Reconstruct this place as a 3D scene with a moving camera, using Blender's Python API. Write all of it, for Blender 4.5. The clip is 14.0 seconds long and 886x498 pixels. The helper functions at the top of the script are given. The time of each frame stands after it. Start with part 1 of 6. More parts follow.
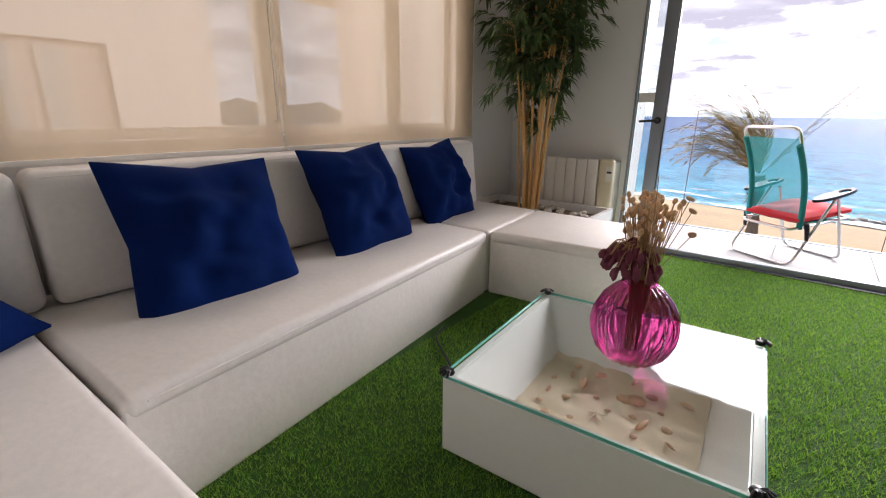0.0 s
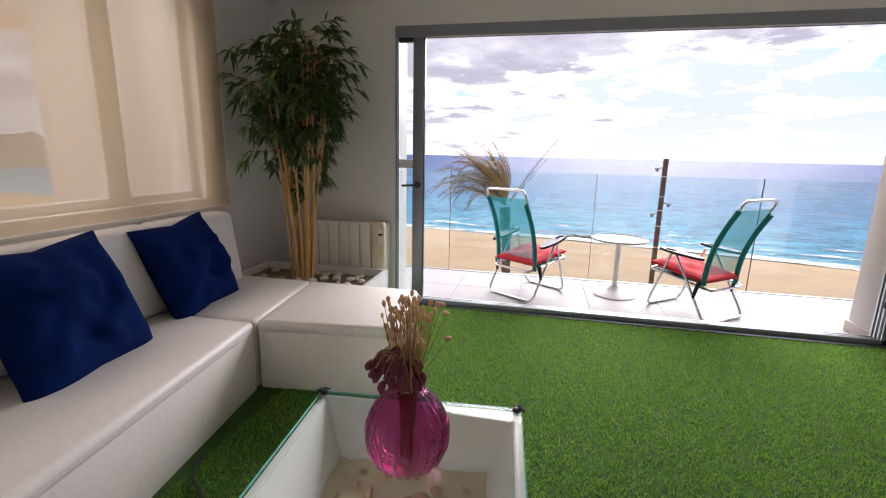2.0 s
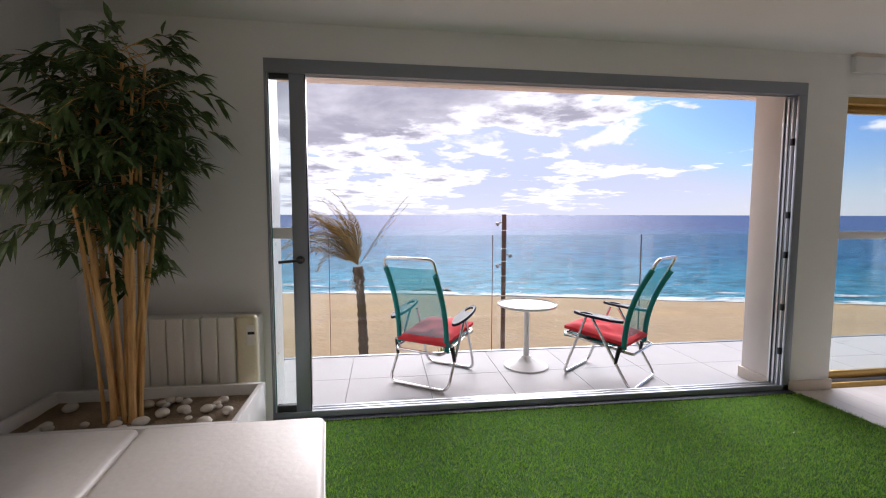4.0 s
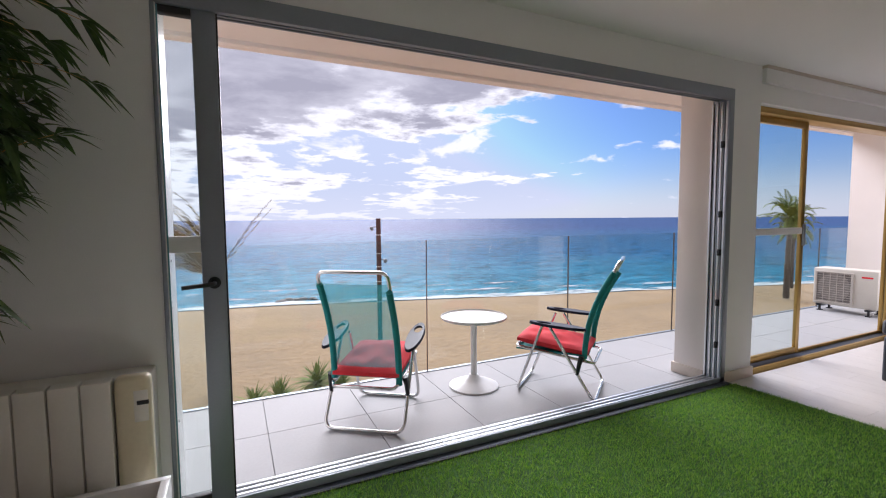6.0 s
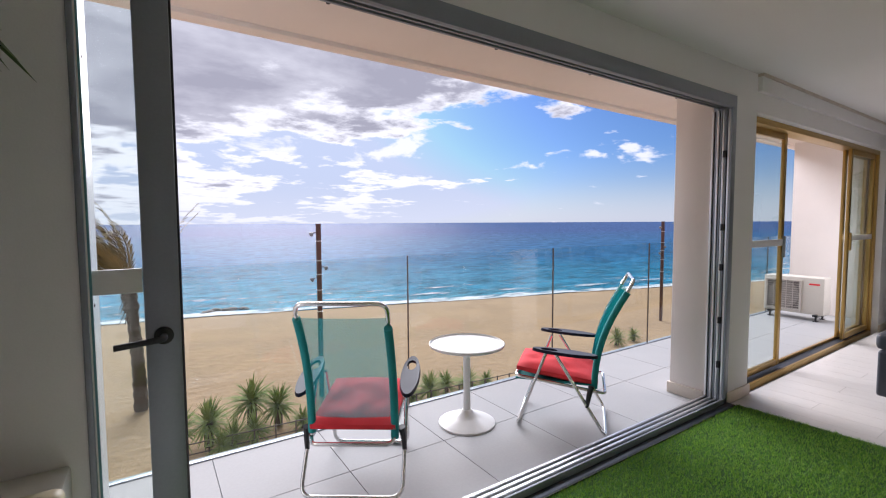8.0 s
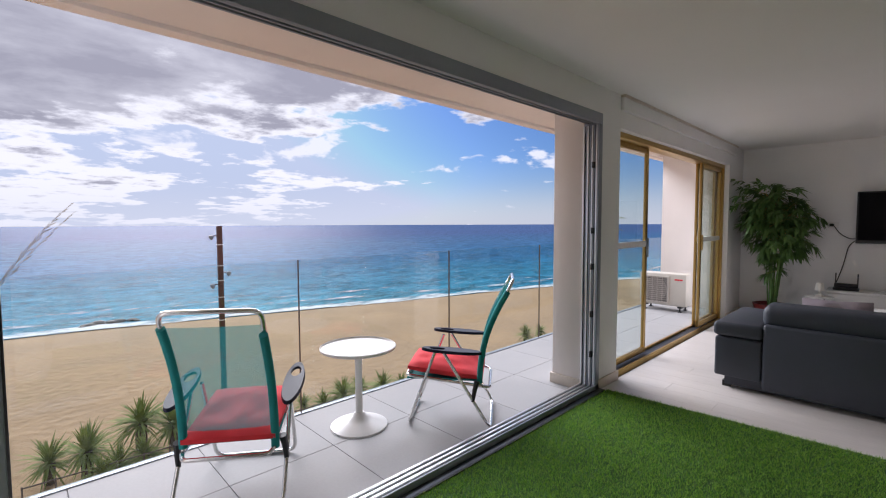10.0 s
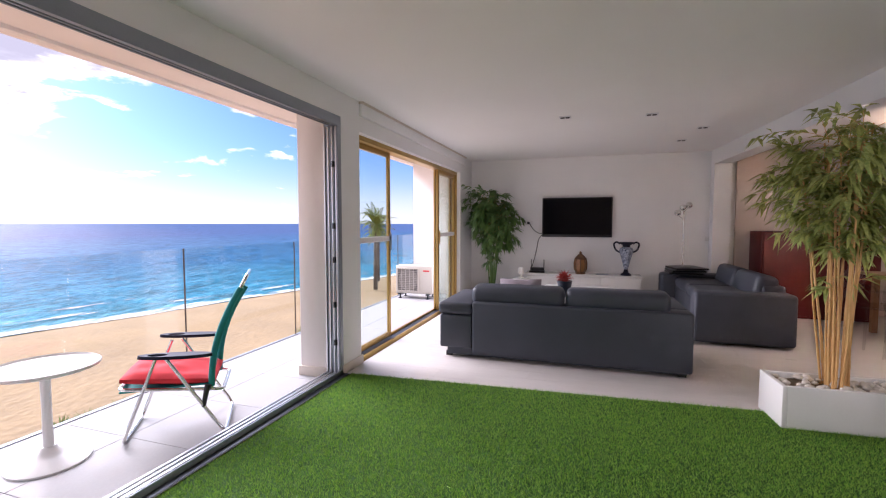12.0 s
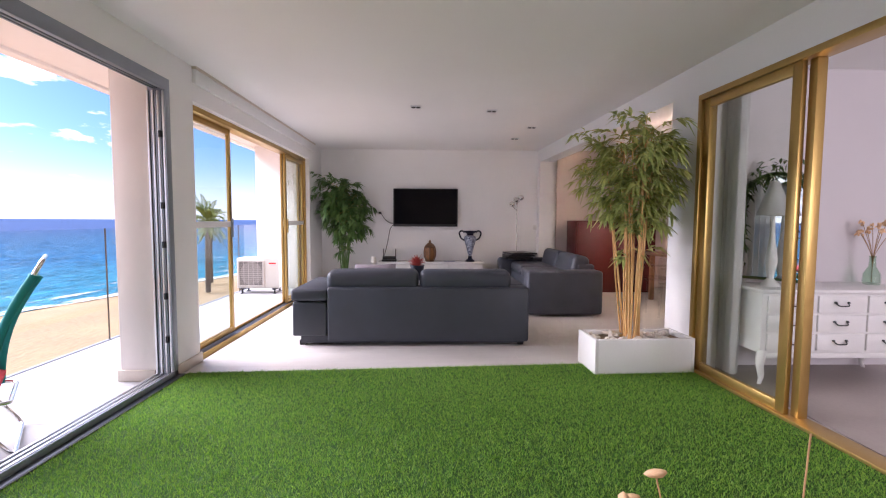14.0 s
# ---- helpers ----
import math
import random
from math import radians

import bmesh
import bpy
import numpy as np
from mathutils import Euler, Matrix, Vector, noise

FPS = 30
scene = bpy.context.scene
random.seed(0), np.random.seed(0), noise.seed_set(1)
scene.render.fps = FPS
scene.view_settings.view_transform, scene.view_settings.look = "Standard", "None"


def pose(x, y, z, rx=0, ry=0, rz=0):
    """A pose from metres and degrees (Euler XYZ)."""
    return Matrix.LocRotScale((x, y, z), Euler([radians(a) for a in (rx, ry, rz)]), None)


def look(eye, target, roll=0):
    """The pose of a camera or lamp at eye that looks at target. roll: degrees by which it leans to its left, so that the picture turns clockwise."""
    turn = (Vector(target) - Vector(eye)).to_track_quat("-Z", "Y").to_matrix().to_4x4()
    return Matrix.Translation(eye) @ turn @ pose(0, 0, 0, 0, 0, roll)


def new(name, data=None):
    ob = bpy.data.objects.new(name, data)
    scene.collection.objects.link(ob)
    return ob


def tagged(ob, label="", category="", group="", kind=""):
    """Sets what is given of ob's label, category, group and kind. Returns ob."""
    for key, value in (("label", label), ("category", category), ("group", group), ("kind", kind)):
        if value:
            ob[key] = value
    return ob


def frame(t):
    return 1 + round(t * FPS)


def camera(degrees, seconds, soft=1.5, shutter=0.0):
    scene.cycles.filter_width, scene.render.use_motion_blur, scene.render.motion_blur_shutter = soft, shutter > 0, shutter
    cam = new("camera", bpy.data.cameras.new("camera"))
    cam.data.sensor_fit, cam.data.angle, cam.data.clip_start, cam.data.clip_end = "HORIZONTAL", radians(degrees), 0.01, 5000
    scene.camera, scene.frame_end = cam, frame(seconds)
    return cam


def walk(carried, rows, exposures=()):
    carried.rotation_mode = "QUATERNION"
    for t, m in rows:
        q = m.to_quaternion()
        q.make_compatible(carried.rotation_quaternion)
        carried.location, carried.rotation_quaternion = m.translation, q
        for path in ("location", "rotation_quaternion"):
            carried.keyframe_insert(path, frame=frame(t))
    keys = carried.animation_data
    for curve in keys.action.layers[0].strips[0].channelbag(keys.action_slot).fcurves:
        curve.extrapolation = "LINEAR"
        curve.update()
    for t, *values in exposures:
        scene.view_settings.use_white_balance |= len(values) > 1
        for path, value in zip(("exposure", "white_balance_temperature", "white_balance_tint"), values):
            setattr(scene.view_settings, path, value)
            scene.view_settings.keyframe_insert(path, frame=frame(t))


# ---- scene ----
cam = camera(89.9, 14.0, soft=1.15)
PATH = [
    (0, (-2.939, -3.858, 1.093), (-4.15, -2.378, 0.509), 0.5),
    (0.5, (-2.943, -3.829, 1.127), (-3.926, -2.144, 0.687), 0.1),
    (1, (-2.935, -3.815, 1.161), (-3.631, -1.977, 0.787), 1.1),
    (1.5, (-2.93, -3.788, 1.227), (-3.451, -1.896, 0.841), 1.2),
    (2, (-2.928, -3.658, 1.311), (-3.334, -1.745, 0.894), 1.3),
    (2.5, (-2.943, -3.427, 1.347), (-3.301, -1.49, 1.003), 1.2),
    (3, (-3.018, -3.255, 1.345), (-3.319, -1.3, 1.053), 0.9),
    (3.5, (-3.219, -3.089, 1.351), (-3.25, -1.101, 1.137), 1.1),
    (4, (-3.412, -2.922, 1.349), (-3.145, -0.946, 1.192), 0.1),
    (6.3, (-3.899, -2.011, 1.331), (-2.988, -0.236, 1.179), -0.0),
    (6.5, (-3.924, -1.888, 1.34), (-2.976, -0.135, 1.178), 0.3),
    (7, (-3.949, -1.674, 1.37), (-2.958, 0.057, 1.223), 0.4),
    (7.2, (-3.966, -1.6, 1.38), (-2.951, 0.117, 1.243), 0.1),
    (9.3, (-3.926, -1.573, 1.412), (-2.673, -0.018, 1.303), -0.0),
    (9.5, (-3.915, -1.61, 1.421), (-2.625, -0.085, 1.315), -0.1),
    (10, (-3.851, -1.744, 1.405), (-2.462, -0.308, 1.292), -0.2),
    (10.5, (-3.81, -1.867, 1.391), (-2.282, -0.583, 1.274), -0.4),
    (11, (-3.808, -1.974, 1.37), (-2.123, -0.902, 1.25), -0.2),
    (11.5, (-3.798, -2.055, 1.369), (-1.995, -1.199, 1.245), -0.0),
    (12, (-3.822, -2.084, 1.371), (-1.923, -1.466, 1.254), -0.0),
    (12.5, (-3.865, -2.045, 1.363), (-1.913, -1.619, 1.258), 0.0),
    (13, (-3.894, -2.023, 1.323), (-1.909, -1.802, 1.224), 0.3),
    (13.5, (-3.876, -2.019, 1.273), (-1.88, -1.971, 1.171), 0.5),
    (14, (-3.857, -2.02, 1.245), (-1.862, -2.069, 1.115), 0.3),
]
walk(cam, [(t, look(eye, target, roll)) for t, eye, target, roll in PATH],
     exposures=[(0, 1.95, 6250, 20), (0.5, 1.62, 6250, 20), (1.5, 1.68, 6250, 20), (2.3, 1.66, 6250, 20), (3, 1.5, 6250, 20), (4, 1.32, 6150, 20), (7, 1.22, 6000, 18), (9.5, 1.14, 6000, 17), (10.5, 1.02, 6000, 17), (11, 1.18, 6000, 19), (11.5, 1.52, 6000, 21), (12, 1.93, 6000, 26), (14, 2.28, 5950, 27)])

# ---- world and sun ----
SUN_AZ, SUN_EL = radians(12), radians(27)   # azimuth from +Y towards +X
world = bpy.data.worlds.new("sky")
scene.world = world
world.use_nodes = True
wt = world.node_tree
wt.nodes.clear()


def wnode(kind, **kw):
    n = wt.nodes.new(kind)
    for k, v in kw.items():
        n.inputs[k].default_value = v
    return n


def wmath(op, a, b=None, c=None, clamp=False):
    n = wt.nodes.new("ShaderNodeMath")
    n.operation, n.use_clamp = op, clamp
    for i, v in enumerate((a, b, c)):
        if v is None:
            continue
        if isinstance(v, (int, float)):
            n.inputs[i].default_value = v
        else:
            wt.links.new(v, n.inputs[i])
    return n.outputs[0]


sky = wt.nodes.new("ShaderNodeTexSky")
sky.sky_type, sky.sun_disc = "NISHITA", False
sky.sun_elevation, sky.sun_rotation = SUN_EL, SUN_AZ
sky.altitude, sky.air_density, sky.dust_density, sky.ozone_density = 10, 1.0, 0.6, 2.0
wco = wt.nodes.new("ShaderNodeTexCoord")
wsep = wt.nodes.new("ShaderNodeSeparateXYZ")
wt.links.new(wco.outputs["Generated"], wsep.inputs[0])
# clouds lie on a flat layer above the sea
rise = wmath("MAXIMUM", wmath("ADD", wsep.outputs[2], 0.12), 0.05)
plan = wt.nodes.new("ShaderNodeCombineXYZ")
wt.links.new(wmath("DIVIDE", wsep.outputs[0], rise), plan.inputs[0])
wt.links.new(wmath("DIVIDE", wsep.outputs[1], rise), plan.inputs[1])
cl1 = wnode("ShaderNodeTexNoise", Scale=1.15, Detail=10.0, Roughness=0.58, Distortion=0.2)
cl2 = wnode("ShaderNodeTexNoise", Scale=0.55, Detail=3.0, Roughness=0.5)
cl3 = wnode("ShaderNodeTexNoise", Scale=3.4, Detail=9.0, Roughness=0.6)
for n in (cl1, cl2, cl3):
    wt.links.new(plan.outputs[0], n.inputs["Vector"])
# more cloud towards the west (low x), clear to the east
bank = wmath("MULTIPLY_ADD", wsep.outputs[0], -0.36, 0.20)
bank = wmath("MULTIPLY_ADD", wsep.outputs[2], 0.72, wmath("SUBTRACT", bank, 0.03))
# a clear lane between the high bank and the low puffs
lane = wmath("MULTIPLY", wmath("SUBTRACT", wsep.outputs[2], 0.145), 22.0)
lane = wmath("POWER", 2.718, wmath("MULTIPLY", wmath("MULTIPLY", lane, lane), -1.0))
bank = wmath("MULTIPLY_ADD", lane, -0.075, bank)
lumps = wmath("MULTIPLY_ADD", cl3.outputs[0], 0.34, wmath("MULTIPLY", cl1.outputs[0], 0.72))
dens = wmath("ADD", wmath("MULTIPLY_ADD", cl2.outputs[0], 0.55, lumps), wmath("SUBTRACT", bank, 0.08))
cover = wt.nodes.new("ShaderNodeMapRange")
cover.interpolation_type = "SMOOTHSTEP"
cover.inputs[1].default_value, cover.inputs[2].default_value = 0.82, 0.875
wt.links.new(dens, cover.inputs[0])
thick = wt.nodes.new("ShaderNodeMapRange")
thick.interpolation_type = "SMOOTHSTEP"
thick.inputs[1].default_value, thick.inputs[2].default_value = 0.90, 1.06
wt.links.new(wmath("MULTIPLY_ADD", cl3.outputs[0], 0.42, wmath("MULTIPLY_ADD", wsep.outputs[2], 0.75, wmath("SUBTRACT", dens, 0.32))), thick.inputs[0])
ccol = wt.nodes.new("ShaderNodeMix")
ccol.data_type = "RGBA"
ccol.inputs[6].default_value, ccol.inputs[7].default_value = (8.0, 7.9, 8.0, 1), (3.25, 3.2, 3.6, 1)
wt.links.new(wmath("MULTIPLY", thick.outputs[0], wmath("MULTIPLY_ADD", cl1.outputs[0], 2.5, -0.42, True)), ccol.inputs[0])
haze = wt.nodes.new("ShaderNodeMapRange")
haze.interpolation_type = "SMOOTHSTEP"
haze.inputs[1].default_value, haze.inputs[2].default_value = 0.0, 0.16
haze.inputs[3].default_value, haze.inputs[4].default_value = 0.45, 0.0
wt.links.new(wsep.outputs[2], haze.inputs[0])
tint = wt.nodes.new("ShaderNodeMix")
tint.data_type, tint.blend_type = "RGBA", "MULTIPLY"
tint.inputs[0].default_value = 1.0
tint.inputs[7].default_value = (0.46, 0.64, 0.95, 1)
deep = wt.nodes.new("ShaderNodeMapRange")   # the sky deepens away from the sun
deep.interpolation_type = "SMOOTHSTEP"
deep.inputs[1].default_value, deep.inputs[2].default_value = 0.35, 0.95
deep.inputs[3].default_value, deep.inputs[4].default_value = 1.0, 0.72
wt.links.new(wsep.outputs[0], deep.inputs[0])
dark = wt.nodes.new("ShaderNodeVectorMath")
dark.operation = "SCALE"
wt.links.new(sky.outputs[0], dark.inputs[0])
wt.links.new(deep.outputs[0], dark.inputs["Scale"])
wt.links.new(dark.outputs[0], tint.inputs[6])
cap = wt.nodes.new("ShaderNodeMix")
cap.data_type, cap.blend_type = "RGBA", "DARKEN"
cap.inputs[0].default_value = 1.0
cap.inputs[7].default_value = (4.6, 5.2, 6.4, 1)
wt.links.new(tint.outputs[2], cap.inputs[6])
blue = wt.nodes.new("ShaderNodeMix")
blue.data_type = "RGBA"
blue.inputs[7].default_value = (4.6, 4.9, 5.6, 1)
wt.links.new(haze.outputs[0], blue.inputs[0])
wt.links.new(cap.outputs[2], blue.inputs[6])
wmix = wt.nodes.new("ShaderNodeMix")
wmix.data_type = "RGBA"
# stray puffs in the clear sky, low over the sea
stretch = wt.nodes.new("ShaderNodeVectorMath")
stretch.operation = "MULTIPLY"
stretch.inputs[1].default_value = (1.0, 1.0, 2.6)
wt.links.new(wco.outputs["Generated"], stretch.inputs[0])
cl4 = wnode("ShaderNodeTexNoise", Scale=7.5, Detail=7.0, Roughness=0.55, Distortion=0.3)
wt.links.new(stretch.outputs[0], cl4.inputs["Vector"])
band = wmath("MULTIPLY", wmath("SUBTRACT", wsep.outputs[2], 0.15), 11.0)
band = wmath("POWER", 2.718, wmath("MULTIPLY", wmath("MULTIPLY", band, band), -1.0))
stray = wt.nodes.new("ShaderNodeMapRange")
stray.interpolation_type = "SMOOTHSTEP"
stray.inputs[1].default_value, stray.inputs[2].default_value = 0.715, 0.80
stray.inputs[4].default_value = 0.85
wt.links.new(wmath("MULTIPLY_ADD", band, 0.15, cl4.outputs[0]), stray.inputs[0])
wt.links.new(wmath("MAXIMUM", cover.outputs[0], stray.outputs[0]), wmix.inputs[0])
wt.links.new(blue.outputs[2], wmix.inputs[6])
wt.links.new(ccol.outputs[2], wmix.inputs[7])
wbg = wt.nodes.new("ShaderNodeBackground")
wbg.inputs[1].default_value = 0.058
veil = wt.nodes.new("ShaderNodeMapRange")
veil.interpolation_type = "SMOOTHSTEP"
veil.inputs[1].default_value, veil.inputs[2].default_value = -0.01, 0.10
veil.inputs[3].default_value, veil.inputs[4].default_value = 0.50, 0.0
wt.links.new(wsep.outputs[2], veil.inputs[0])
wveil = wt.nodes.new("ShaderNodeMix")
wveil.data_type = "RGBA"
wveil.inputs[7].default_value = (6.1, 6.2, 6.6, 1)
wt.links.new(veil.outputs[0], wveil.inputs[0])
wt.links.new(wmix.outputs[2], wveil.inputs[6])
wt.links.new(wveil.outputs[2], wbg.inputs[0])
wout = wt.nodes.new("ShaderNodeOutputWorld")
wt.links.new(wbg.outputs[0], wout.inputs[0])

sun_data = bpy.data.lights.new("sun", "SUN")
sun_data.energy, sun_data.angle, sun_data.color = 2.3, radians(42), (1.0, 0.95, 0.90)
sun = new("sun", sun_data)
sd = Vector((math.sin(SUN_AZ) * math.cos(SUN_EL), math.cos(SUN_AZ) * math.cos(SUN_EL), math.sin(SUN_EL)))
sun.matrix_world = look(sd * 60, (0, 0, 0))

# daylight in the west window, standing in for the open sky above it
west = bpy.data.lights.new("west_daylight", "AREA")
west.shape, west.size, west.size_y, west.energy, west.color = "RECTANGLE", 3.0, 1.3, 36, (1.0, 0.90, 0.78)
new("west_daylight", west).matrix_world = look((-6.5, -2.2, 3.6), (-5.3, -2.2, 1.5))


# daylight over the balcony doors, standing in for the open sky before them
door_day = bpy.data.lights.new("door_daylight", "AREA")
door_day.shape, door_day.size, door_day.size_y, door_day.energy, door_day.color = "RECTANGLE", 3.6, 1.2, 75, (0.97, 0.98, 1.0)
new("door_daylight", door_day).matrix_world = look((1.9, 3.0, 4.15), (1.9, -2.2, 0.6))

# added fill lamp in an unseen window opening, to brighten the bedroom
bed = bpy.data.lights.new("bedroom_daylight", "AREA")
bed.shape, bed.size, bed.size_y, bed.energy, bed.color = "RECTANGLE", 1.6, 1.3, 17, (1.0, 0.97, 0.94)
new("bedroom_daylight", bed).matrix_world = look((-5.5, -5.9, 1.55), (-3.0, -5.9, 1.4))

# ---- materials ----
def mat(name, col, rough=0.55, metal=0.0, var=0.12, scale=3.0, fine=70.0, bump=0.12, col2=None, spec=0.5,
        trans=0.0, ior=1.45, stretch=(1, 1, 1), sheen=0.0, coat=0.0, dist=0.004, rvar=0.1, pieces=0.0):
    """A surface with broad stains, fine grain and relief, in metres."""
    m = bpy.data.materials.new(name)
    m.use_nodes = True
    nt = m.node_tree
    b = nt.nodes["Principled BSDF"]
    b.inputs["Metallic"].default_value = metal
    b.inputs["Specular IOR Level"].default_value = spec
    b.inputs["Transmission Weight"].default_value = trans
    b.inputs["IOR"].default_value = ior
    b.inputs["Sheen Weight"].default_value = sheen
    b.inputs["Coat Weight"].default_value = coat
    tc = nt.nodes.new("ShaderNodeTexCoord")
    mp = nt.nodes.new("ShaderNodeMapping")
    mp.inputs["Scale"].default_value = stretch
    nt.links.new(tc.outputs["Object"], mp.inputs[0])
    n1 = nt.nodes.new("ShaderNodeTexNoise")
    n1.inputs["Scale"].default_value, n1.inputs["Detail"].default_value = scale, 4
    n2 = nt.nodes.new("ShaderNodeTexNoise")
    n2.inputs["Scale"].default_value, n2.inputs["Detail"].default_value = fine, 3
    for n in (n1, n2):
        nt.links.new(mp.outputs[0], n.inputs["Vector"])
    add = nt.nodes.new("ShaderNodeMath")
    add.operation = "MULTIPLY_ADD"
    add.inputs[1].default_value = 0.45
    nt.links.new(n2.outputs[0], add.inputs[0])
    half = nt.nodes.new("ShaderNodeMath")
    half.operation = "MULTIPLY"
    half.inputs[1].default_value = 0.55
    nt.links.new(n1.outputs[0], half.inputs[0])
    nt.links.new(half.outputs[0], add.inputs[2])
    value = add.outputs[0]
    if pieces:
        oi = nt.nodes.new("ShaderNodeObjectInfo")
        pm = nt.nodes.new("ShaderNodeMath")
        pm.operation = "MULTIPLY_ADD"
        pm.inputs[1].default_value = pieces
        nt.links.new(oi.outputs["Random"], pm.inputs[0])
        nt.links.new(value, pm.inputs[2])
        value = pm.outputs[0]
    ramp = nt.nodes.new("ShaderNodeMapRange")
    ramp.inputs[1].default_value, ramp.inputs[2].default_value = 0.32, 0.68 + pieces
    nt.links.new(value, ramp.inputs[0])
    mix = nt.nodes.new("ShaderNodeMix")
    mix.data_type = "RGBA"
    dark = col2 if col2 else tuple(c * (1 - var) for c in col)
    lite = col if col2 else tuple(min(1, c * (1 + var)) for c in col)
    mix.inputs[6].default_value, mix.inputs[7].default_value = (*dark, 1), (*lite, 1)
    nt.links.new(ramp.outputs[0], mix.inputs[0])
    nt.links.new(mix.outputs[2], b.inputs["Base Color"])
    rr = nt.nodes.new("ShaderNodeMapRange")
    rr.inputs[3].default_value, rr.inputs[4].default_value = max(0.02, rough - rvar * rough), min(1, rough + rvar * rough)
    nt.links.new(n1.outputs[0], rr.inputs[0])
    nt.links.new(rr.outputs[0], b.inputs["Roughness"])
    if bump:
        bp = nt.nodes.new("ShaderNodeBump")
        bp.inputs["Strength"].default_value, bp.inputs["Distance"].default_value = bump, dist
        nt.links.new(n2.outputs[0], bp.inputs["Height"])
        nt.links.new(bp.outputs[0], b.inputs["Normal"])
    return m


def glass_mat(name, col, rough=0.02, solid=False):
    """Clear glass: light passes straight through a thin pane, with true mirror gloss on it."""
    m = bpy.data.materials.new(name)
    m.use_nodes = True
    nt = m.node_tree
    b = nt.nodes["Principled BSDF"]
    out = nt.nodes["Material Output"]
    if solid:
        b.inputs["Base Color"].default_value = (*col, 1)
        b.inputs["Transmission Weight"].default_value = 1
        b.inputs["Roughness"].default_value = rough
        b.inputs["IOR"].default_value = 1.3
        return m
    nt.nodes.remove(b)
    tr = nt.nodes.new("ShaderNodeBsdfTransparent")
    tr.inputs[0].default_value = (*col, 1)
    gl = nt.nodes.new("ShaderNodeBsdfGlossy")
    gl.inputs["Roughness"].default_value = rough
    lw = nt.nodes.new("ShaderNodeLayerWeight")
    lw.inputs[0].default_value = 0.5
    pw = nt.nodes.new("ShaderNodeMath")
    pw.operation = "POWER"
    pw.inputs[1].default_value = 5.0
    nt.links.new(lw.outputs["Facing"], pw.inputs[0])
    fr = nt.nodes.new("ShaderNodeMath")
    fr.operation = "MULTIPLY_ADD"
    fr.inputs[1].default_value, fr.inputs[2].default_value = 0.5, 0.03
    nt.links.new(pw.outputs[0], fr.inputs[0])
    mx = nt.nodes.new("ShaderNodeMixShader")
    nt.links.new(fr.outputs[0], mx.inputs[0])
    nt.links.new(tr.outputs[0], mx.inputs[1])
    nt.links.new(gl.outputs[0], mx.inputs[2])
    nt.links.new(mx.outputs[0], out.inputs[0])
    return m


def cloth_mat(name, col, clear, through_light, weave=900.0, rough=0.8):
    """Woven cloth that lets part of the light through."""
    m = bpy.data.materials.new(name)
    m.use_nodes = True
    nt = m.node_tree
    nt.nodes.remove(nt.nodes["Principled BSDF"])
    out = nt.nodes["Material Output"]
    df, tl, tr = (nt.nodes.new("ShaderNodeBsdf" + k) for k in ("Diffuse", "Translucent", "Transparent"))
    tc = nt.nodes.new("ShaderNodeTexCoord")
    ns = nt.nodes.new("ShaderNodeTexNoise")
    ns.inputs["Scale"].default_value, ns.inputs["Detail"].default_value = 5.0, 5
    mp = nt.nodes.new("ShaderNodeMapping")
    mp.inputs["Scale"].default_value = (1, 1, 0.25)
    nt.links.new(tc.outputs["Object"], mp.inputs[0])
    nt.links.new(mp.outputs[0], ns.inputs["Vector"])
    mix = nt.nodes.new("ShaderNodeMix")
    mix.data_type = "RGBA"
    mix.inputs[6].default_value, mix.inputs[7].default_value = (*[c * 0.86 for c in col], 1), (*col, 1)
    nt.links.new(ns.outputs[0], mix.inputs[0])
    for s in (df, tl):
        nt.links.new(mix.outputs[2], s.inputs[0])
    a, b = nt.nodes.new("ShaderNodeMixShader"), nt.nodes.new("ShaderNodeMixShader")
    a.inputs[0].default_value, b.inputs[0].default_value = through_light, clear
    nt.links.new(df.outputs[0], a.inputs[1])
    nt.links.new(tl.outputs[0], a.inputs[2])
    nt.links.new(a.outputs[0], b.inputs[1])
    nt.links.new(tr.outputs[0], b.inputs[2])
    nt.links.new(b.outputs[0], out.inputs[0])
    return m


WHITE = mat("white_plaster", (0.86, 0.855, 0.85), 0.75, var=0.03, scale=1.2, fine=180, bump=0.15, dist=0.002)
CEIL = mat("ceiling_plaster", (0.89, 0.875, 0.86), 0.8, var=0.03, scale=0.9, fine=150, bump=0.12, dist=0.002)
PEACH = mat("cream_render", (0.79, 0.72, 0.67), 0.85, var=0.05, scale=2, fine=220, bump=0.4, dist=0.004)
MAUVE = mat("mauve_grey_plaster", (0.66, 0.62, 0.63), 0.8, var=0.03, scale=1.2, fine=180, bump=0.15, dist=0.002)
BROWNWALL = mat("taupe_plaster", (0.62, 0.53, 0.48), 0.8, var=0.05, scale=1.5, fine=150, bump=0.1)
PORCELAIN = mat("pale_floor_porcelain", (0.62, 0.585, 0.56), 0.34, var=0.09, scale=2.2, fine=26, bump=0.02, rvar=0.3, stretch=(5, 0.5, 1), pieces=0.04)
TILE = mat("balcony_porcelain", (0.38, 0.38, 0.385), 0.62, var=0.06, scale=3.0, fine=60, bump=0.05, pieces=0.08, spec=0.3)
GROUT = mat("grout", (0.42, 0.42, 0.42), 0.9, var=0.1, bump=0.3)
GREY = mat("grey_aluminium", (0.27, 0.295, 0.34), 0.42, 0.3, var=0.05, scale=2, fine=120, bump=0.03)
